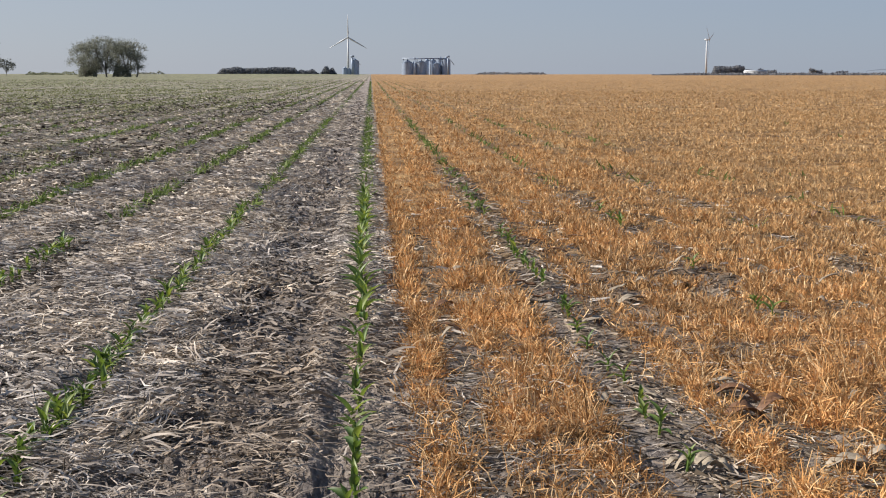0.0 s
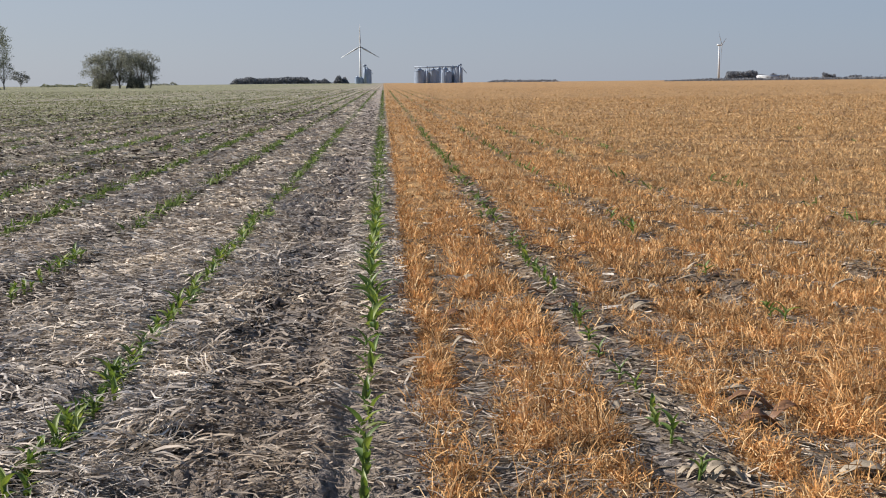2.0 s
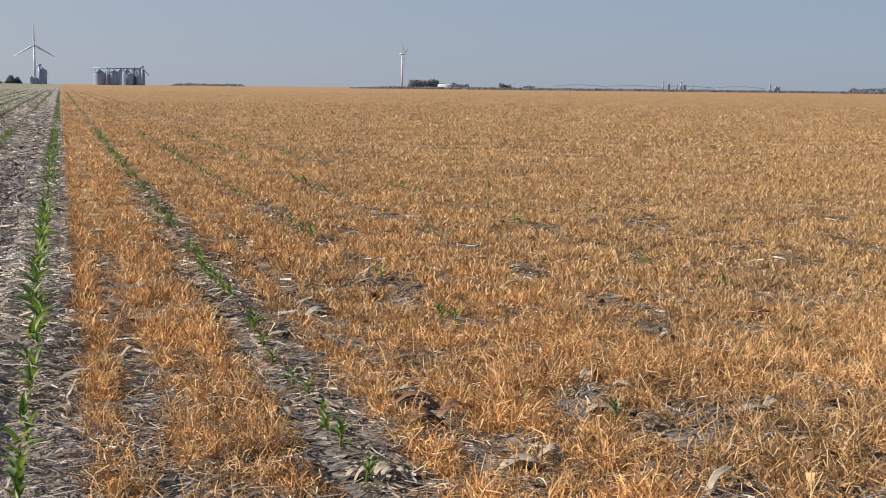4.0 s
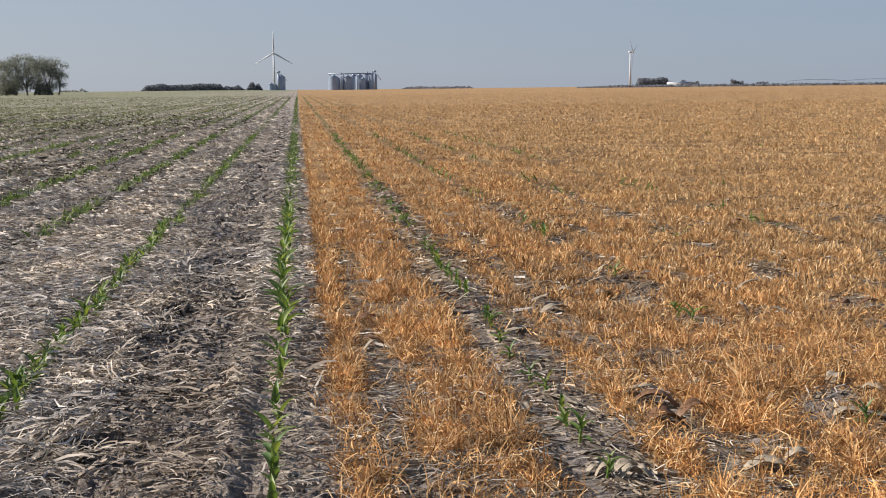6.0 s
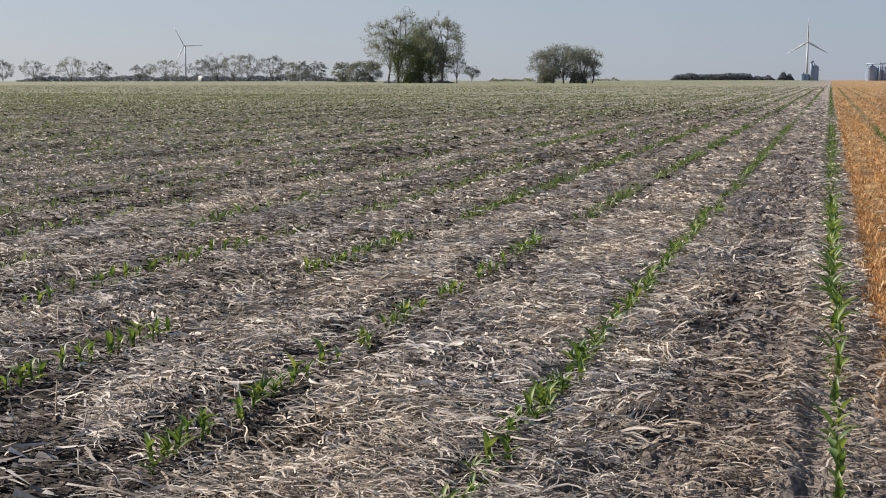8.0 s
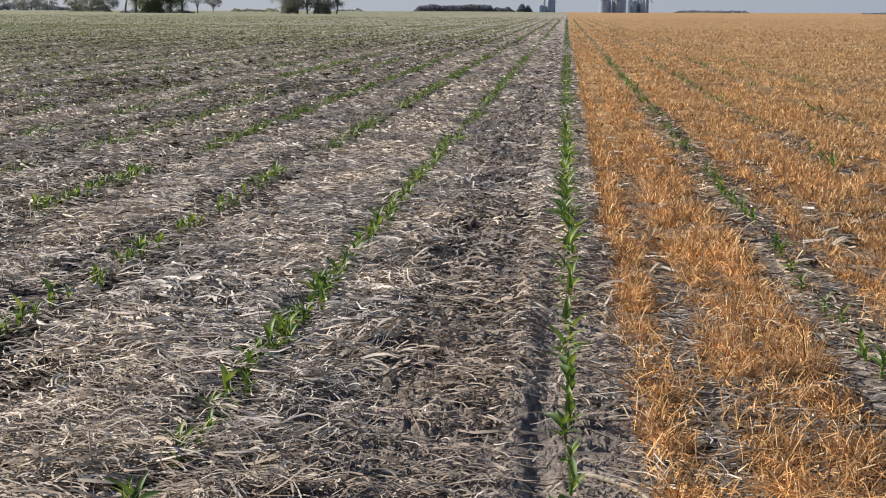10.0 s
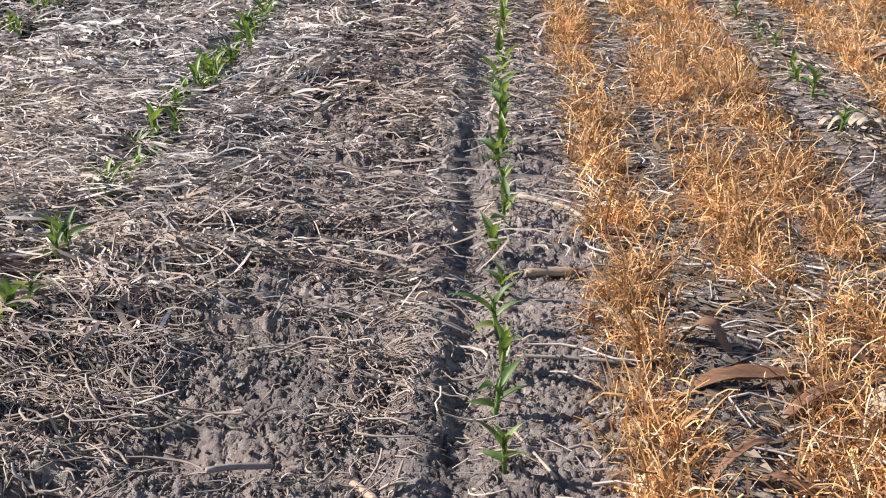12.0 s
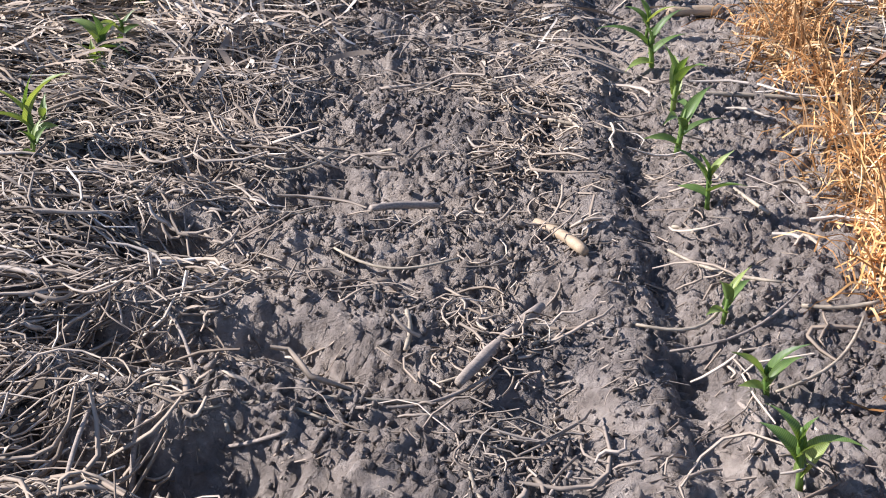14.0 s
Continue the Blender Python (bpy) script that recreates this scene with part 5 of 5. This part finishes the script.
def thicket(name, label, b0, b1, dist, high, seed, count, leaves, ragged=0.3, deep=20.0, size=1.0, taper=0.06):
    """A far belt of bushes or woods, uncountable: clumps of foliage over stems."""
    g = np.random.default_rng(seed)
    b = b0 + (b1 - b0) * g.random(count)
    d = dist + deep * g.random(count)
    x, y = b * dist * d / dist, d
    prof = high * (1 - ragged + ragged * fbm((b - b0) * dist / (high * 1.5), b * 0, 3, seed) * 1.5)
    ends = np.clip(np.minimum(b - b0, b1 - b) / (abs(b1 - b0) * taper + 1e-9), 0.15, 1)
    z = prof * ends * g.random(count) ** 0.75
    c = np.stack([x, y, height(x, y) + z], 1)
    u = g.normal(size=(count, 3))
    u /= np.linalg.norm(u, axis=1, keepdims=True)
    w = np.cross(u, g.normal(size=(count, 3)))
    w /= np.linalg.norm(w, axis=1, keepdims=True)
    sz = size * g.uniform(0.5, 1.3, (count, 1))
    V = np.stack([c - u * sz, c + w * sz * 0.7, c + u * sz, c - w * sz * 0.7], 1).reshape(-1, 3)
    return tagged(new(name, mesh_of(name, V, np.arange(count * 4).reshape(-1, 4), leaves, False)), label, name, kind="stuff")


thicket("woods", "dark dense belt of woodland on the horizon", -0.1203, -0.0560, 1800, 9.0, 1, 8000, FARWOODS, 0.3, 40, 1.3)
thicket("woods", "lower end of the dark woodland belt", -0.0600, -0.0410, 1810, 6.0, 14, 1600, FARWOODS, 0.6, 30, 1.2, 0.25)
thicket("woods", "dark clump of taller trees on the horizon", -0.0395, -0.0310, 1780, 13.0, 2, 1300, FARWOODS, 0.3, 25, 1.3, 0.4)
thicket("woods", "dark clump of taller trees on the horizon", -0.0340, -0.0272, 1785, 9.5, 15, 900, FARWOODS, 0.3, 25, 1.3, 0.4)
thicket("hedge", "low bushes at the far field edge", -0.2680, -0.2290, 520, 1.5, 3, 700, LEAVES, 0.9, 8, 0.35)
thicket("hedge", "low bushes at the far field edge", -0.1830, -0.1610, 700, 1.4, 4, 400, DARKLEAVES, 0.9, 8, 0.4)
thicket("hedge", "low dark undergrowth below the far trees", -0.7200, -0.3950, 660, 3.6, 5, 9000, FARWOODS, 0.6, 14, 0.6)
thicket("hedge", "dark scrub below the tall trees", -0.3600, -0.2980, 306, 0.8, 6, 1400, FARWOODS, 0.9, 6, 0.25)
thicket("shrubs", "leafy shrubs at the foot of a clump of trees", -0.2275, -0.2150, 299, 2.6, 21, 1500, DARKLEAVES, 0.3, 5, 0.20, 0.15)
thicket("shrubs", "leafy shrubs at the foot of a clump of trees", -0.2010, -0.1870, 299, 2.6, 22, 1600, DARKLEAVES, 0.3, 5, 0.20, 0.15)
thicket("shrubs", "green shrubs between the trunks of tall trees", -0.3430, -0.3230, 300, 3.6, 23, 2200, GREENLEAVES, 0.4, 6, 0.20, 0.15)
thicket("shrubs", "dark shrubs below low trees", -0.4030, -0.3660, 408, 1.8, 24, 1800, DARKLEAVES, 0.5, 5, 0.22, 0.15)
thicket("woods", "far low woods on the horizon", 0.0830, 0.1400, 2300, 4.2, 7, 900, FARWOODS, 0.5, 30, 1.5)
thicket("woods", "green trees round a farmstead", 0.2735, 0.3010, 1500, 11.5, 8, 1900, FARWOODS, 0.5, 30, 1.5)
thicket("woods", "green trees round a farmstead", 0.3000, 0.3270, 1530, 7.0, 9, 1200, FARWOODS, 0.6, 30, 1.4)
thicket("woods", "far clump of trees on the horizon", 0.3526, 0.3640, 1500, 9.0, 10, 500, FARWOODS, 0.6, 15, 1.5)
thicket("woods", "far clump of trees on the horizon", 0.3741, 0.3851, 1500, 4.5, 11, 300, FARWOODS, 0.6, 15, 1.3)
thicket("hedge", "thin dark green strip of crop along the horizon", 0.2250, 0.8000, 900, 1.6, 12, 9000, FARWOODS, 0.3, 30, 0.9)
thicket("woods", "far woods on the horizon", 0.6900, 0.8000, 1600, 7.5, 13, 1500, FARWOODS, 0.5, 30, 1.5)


# ---------------------------------------------------------------- wind turbines, grain bins, farm, pivot
def wind_turbine(bearing, dist, hub, blade, yaw, first, label):
    x, y = bearing * dist, dist
    t = empty("wind_turbine", pose(x, y, lie(x, y), 0, 0, yaw), label, "wind turbine", "wind turbines on the horizon")
    part("tower", tube_bm([(0, 0, -1), (0, 0, hub * 0.5), (0, 0, hub - 1)], [2.6, 2.1, 1.6], 14), WHITE, t)
    nac = box_bm(-2.0, -4.5, hub - 2.0, 2.0, 5.5, hub + 2.0)
    bmesh.ops.bevel(nac, geom=nac.edges[:], offset=0.7, segments=2, affect="EDGES")
    part("nacelle", nac, WHITE, t)
    rotor = part("hub", tube_bm([(0, -4.5, hub), (0, -6.0, hub), (0, -7.6, hub)], [1.9, 1.9, 0.5], 10), WHITE, t)
    for i in range(3):
        a = radians(first + 120 * i)
        c, s = math.cos(a), math.sin(a)
        bm = bmesh.new()
        rings = []
        for f, wd, th in ((0.02, 1.6, 1.4), (0.08, 2.2, 1.3), (0.2, 3.6, 0.9), (0.5, 2.4, 0.5), (0.8, 1.6, 0.3), (1.0, 0.5, 0.12)):
            r = f * blade
            ring = []
            for u, v in ((-0.5, 0), (0, 0.5), (0.5, 0), (0, -0.5)):
                ring.append(bm.verts.new((c * r - s * wd * u, -6.0 + th * v, hub + s * r + c * wd * u)))
            rings.append(ring)
        for r0, r1 in zip(rings, rings[1:]):
            for j in range(4):
                bm.faces.new((r0[j], r0[(j + 1) % 4], r1[(j + 1) % 4], r1[j]))
        bm.faces.new(rings[-1])
        bm.faces.new(rings[0][::-1])
        part("blade", bm, WHITE, rotor)
    return t


wind_turbine(-0.0178, 2650, 76, 46, 0, 90, "white wind turbine with three blades behind a grain elevator")
wind_turbine(0.2685, 2850, 79, 46, 62, 20, "white wind turbine seen nearly edge-on above a farmstead")
wind_turbine(-0.5450, 3000, 93, 55, 0, 0, "far white wind turbine above a line of trees")


def grain_bin(x, y, radius, eave, label, group):
    b = empty("grain_bin", pose(x, y, lie(x, y)), label, "grain bin", group)
    bm = bmesh.new()
    rings = []
    n, lev = 28, 12
    for i in range(lev + 1):
        r = radius * (1.0 + 0.012 * (i % 2))
        rings.append([bm.verts.new((r * math.cos(2 * math.pi * j / n), r * math.sin(2 * math.pi * j / n), -0.5 + (eave + 0.5) * i / lev)) for j in range(n)])
    for r0, r1 in zip(rings, rings[1:]):
        for j in range(n):
            bm.faces.new((r0[j], r0[(j + 1) % n], r1[(j + 1) % n], r1[j]))
    body = part("body", bm, STEEL, b)
    roof = part("roof", tube_bm([(0, 0, eave), (0, 0, eave + radius * 0.5), (0, 0, eave + radius * 0.62)], [radius * 1.03, radius * 0.16, radius * 0.14], 28), STEEL, b)
    part("vent", tube_bm([(0, 0, eave + radius * 0.6), (0, 0, eave + radius * 0.8)], [radius * 0.1, radius * 0.1], 8), STEEL, roof)
    bm = bmesh.new()
    for q in (0, 1):
        tube_bm([(radius * 1.04, -0.3 + 0.6 * q, 0), (radius * 1.04, -0.3 + 0.6 * q, eave)], [0.06, 0.06], 4, bm)
    part("ladder", bm, STEEL, body)
    return b


D = 1850
g = "grain bins of a storage site"
for b, off, r, e in ((0.0290, 0, 8.4, 17.0), (0.0345, 45, 5.0, 16.5), (0.0398, 0, 7.6, 17.0), (0.0455, 40, 6.2, 20.0), (0.0500, 30, 6.2, 20.0), (0.0520, 0, 5.2, 15.0), (0.0555, 10, 6.4, 21.5), (0.0595, 0, 6.4, 21.5)):
    grain_bin(b * D, D + off, r, e, "grey corrugated steel grain bin with conical roof", g)


def conveyor(x0, x1, y, z):
    c = empty("conveyor", pose(x0, y, lie(x0, y)), "steel conveyor gantry over grain bins", "conveyor")
    part("gantry", box_bm(0, -1.0, z, x1 - x0, 1.0, z + 1.7), STEEL, c)
    for i in range(4):
        x = (x1 - x0) * (0.04 + 0.3 * i)
        part("tower_leg", tube_bm([(x, 0, -0.5), (x, 0, z)], [0.5, 0.5], 6), STEEL, c)
    return c


def elevator_leg(x, y, z, width):
    c = empty("elevator_leg", pose(x, y, lie(x, y)), "tall steel bucket elevator beside grain bins", "grain elevator")
    part("shaft", box_bm(-width / 2, -width / 2, -0.5, width / 2, width / 2, z), STEEL, c)
    part("head", box_bm(-width * 0.8, -width * 0.8, z, width * 0.8, width * 0.8, z + 2.5), STEEL, c)
    part("spout", tube_bm([(0, -width, z), (width * 3.5, -width, z * 0.55)], [0.5, 0.5], 6), STEEL, c)
    return c


conveyor(0.0245 * D, 0.0600 * D, D - 2, 22.5)
elevator_leg(0.0608 * D, D - 12, 25.0, 2.6)
elevator_leg(0.0345 * D, D - 12, 22.0, 1.6)
D2 = 2000
g = "bins of a small grain elevator"
for b, r, e in ((-0.0203, 4.5, 9.0), (-0.0172, 4.0, 8.0), (-0.0125, 6.6, 21.0)):
    grain_bin(b * D2, D2, r, e, "grey steel bin of a small grain elevator", g)
elevator_leg(-0.0142 * D2, D2 - 14, 27.0, 3.5)


def shed(bearing, dist, wide, deep, eave, ridge, label):
    x, y = bearing * dist, dist
    h = empty("farm_shed", pose(x, y, lie(x, y)), label, "shed")
    w = wide / 2
    wall = part("wall", box_bm(-w, 0, -0.5, w, deep, eave), WHITE, h)
    bm = bmesh.new()
    v = [bm.verts.new(p) for p in ((-w - 0.4, -0.5, eave), (w + 0.4, -0.5, eave), (w + 0.4, deep + 0.5, eave), (-w - 0.4, deep + 0.5, eave), (-w - 0.4, deep / 2, ridge), (w + 0.4, deep / 2, ridge))]
    for f in ((0, 1, 5, 4), (2, 3, 4, 5), (0, 4, 3), (1, 2, 5), (3, 2, 1, 0)):
        bm.faces.new([v[i] for i in f])
    part("roof", bm, WHITE, h)
    part("door", box_bm(-w * 0.3, -0.1, -0.4, w * 0.3, 0.0, eave * 0.8), DARKROOF, wall)
    return h


shed(0.3100, 1470, 25, 12, 4.0, 5.6, "long low white farm shed among trees")
shed(-0.5290, 630, 5, 4, 2.4, 3.2, "small white shed below far trees")


def chimney_stack(bearing, dist, high, radius, label):
    x, y = bearing * dist, dist
    c = empty("steel_tower", pose(x, y, lie(x, y)), label, "tower", "steel towers on the horizon")
    part("shaft", tube_bm([(0, 0, -0.5), (0, 0, high * 0.6), (0, 0, high)], [radius, radius, radius * 0.8], 8), STEEL, c)
    part("cap", tube_bm([(0, 0, high), (0, 0, high + 1.2)], [radius * 1.3, radius * 0.6], 8), STEEL, c)


for b, h, r in ((0.5050, 14, 1.4), (0.5105, 11, 2.2), (0.5180, 10, 1.6), (0.5225, 14.5, 1.5), (0.5260, 9, 2.5), (0.5330, 9.5, 0.8)):
    chimney_stack(b, 1900, h, r, "far grey steel tower of a works")
for b, h, r in ((0.6110, 11.5, 1.6), (0.6170, 9, 2.0), (0.6200, 8.5, 2.0)):
    grain_bin(b * 1900, 1900, r * 1.2, h, "far slim grey silo", "far silos")


def pivot_irrigator(b0, b1, dist, spans):
    x0, x1 = b0 * dist, b1 * dist
    p = empty("pivot_irrigator", pose(x0, dist, lie(x0, dist)), "long centre pivot irrigator spanning the field", "irrigator")
    ln = (x1 - x0) / spans
    for i in range(spans):
        part("span", tube_bm([(ln * (i + s / 6), 0, 4.0 + 1.6 * math.sin(math.pi * s / 6)) for s in range(7)], [0.22] * 7, 5), STEEL, p)
    for i in range(spans + 1):
        bm = tube_bm([(ln * i - 1.5, 0, -0.3), (ln * i, 0, 4.0)], [0.15, 0.15], 5)
        tube_bm([(ln * i + 1.5, 0, -0.3), (ln * i, 0, 4.0)], [0.15, 0.15], 5, bm)
        part("wheel_tower", bm, STEEL, p)


pivot_irrigator(0.4000, 0.6050, 1150, 4)
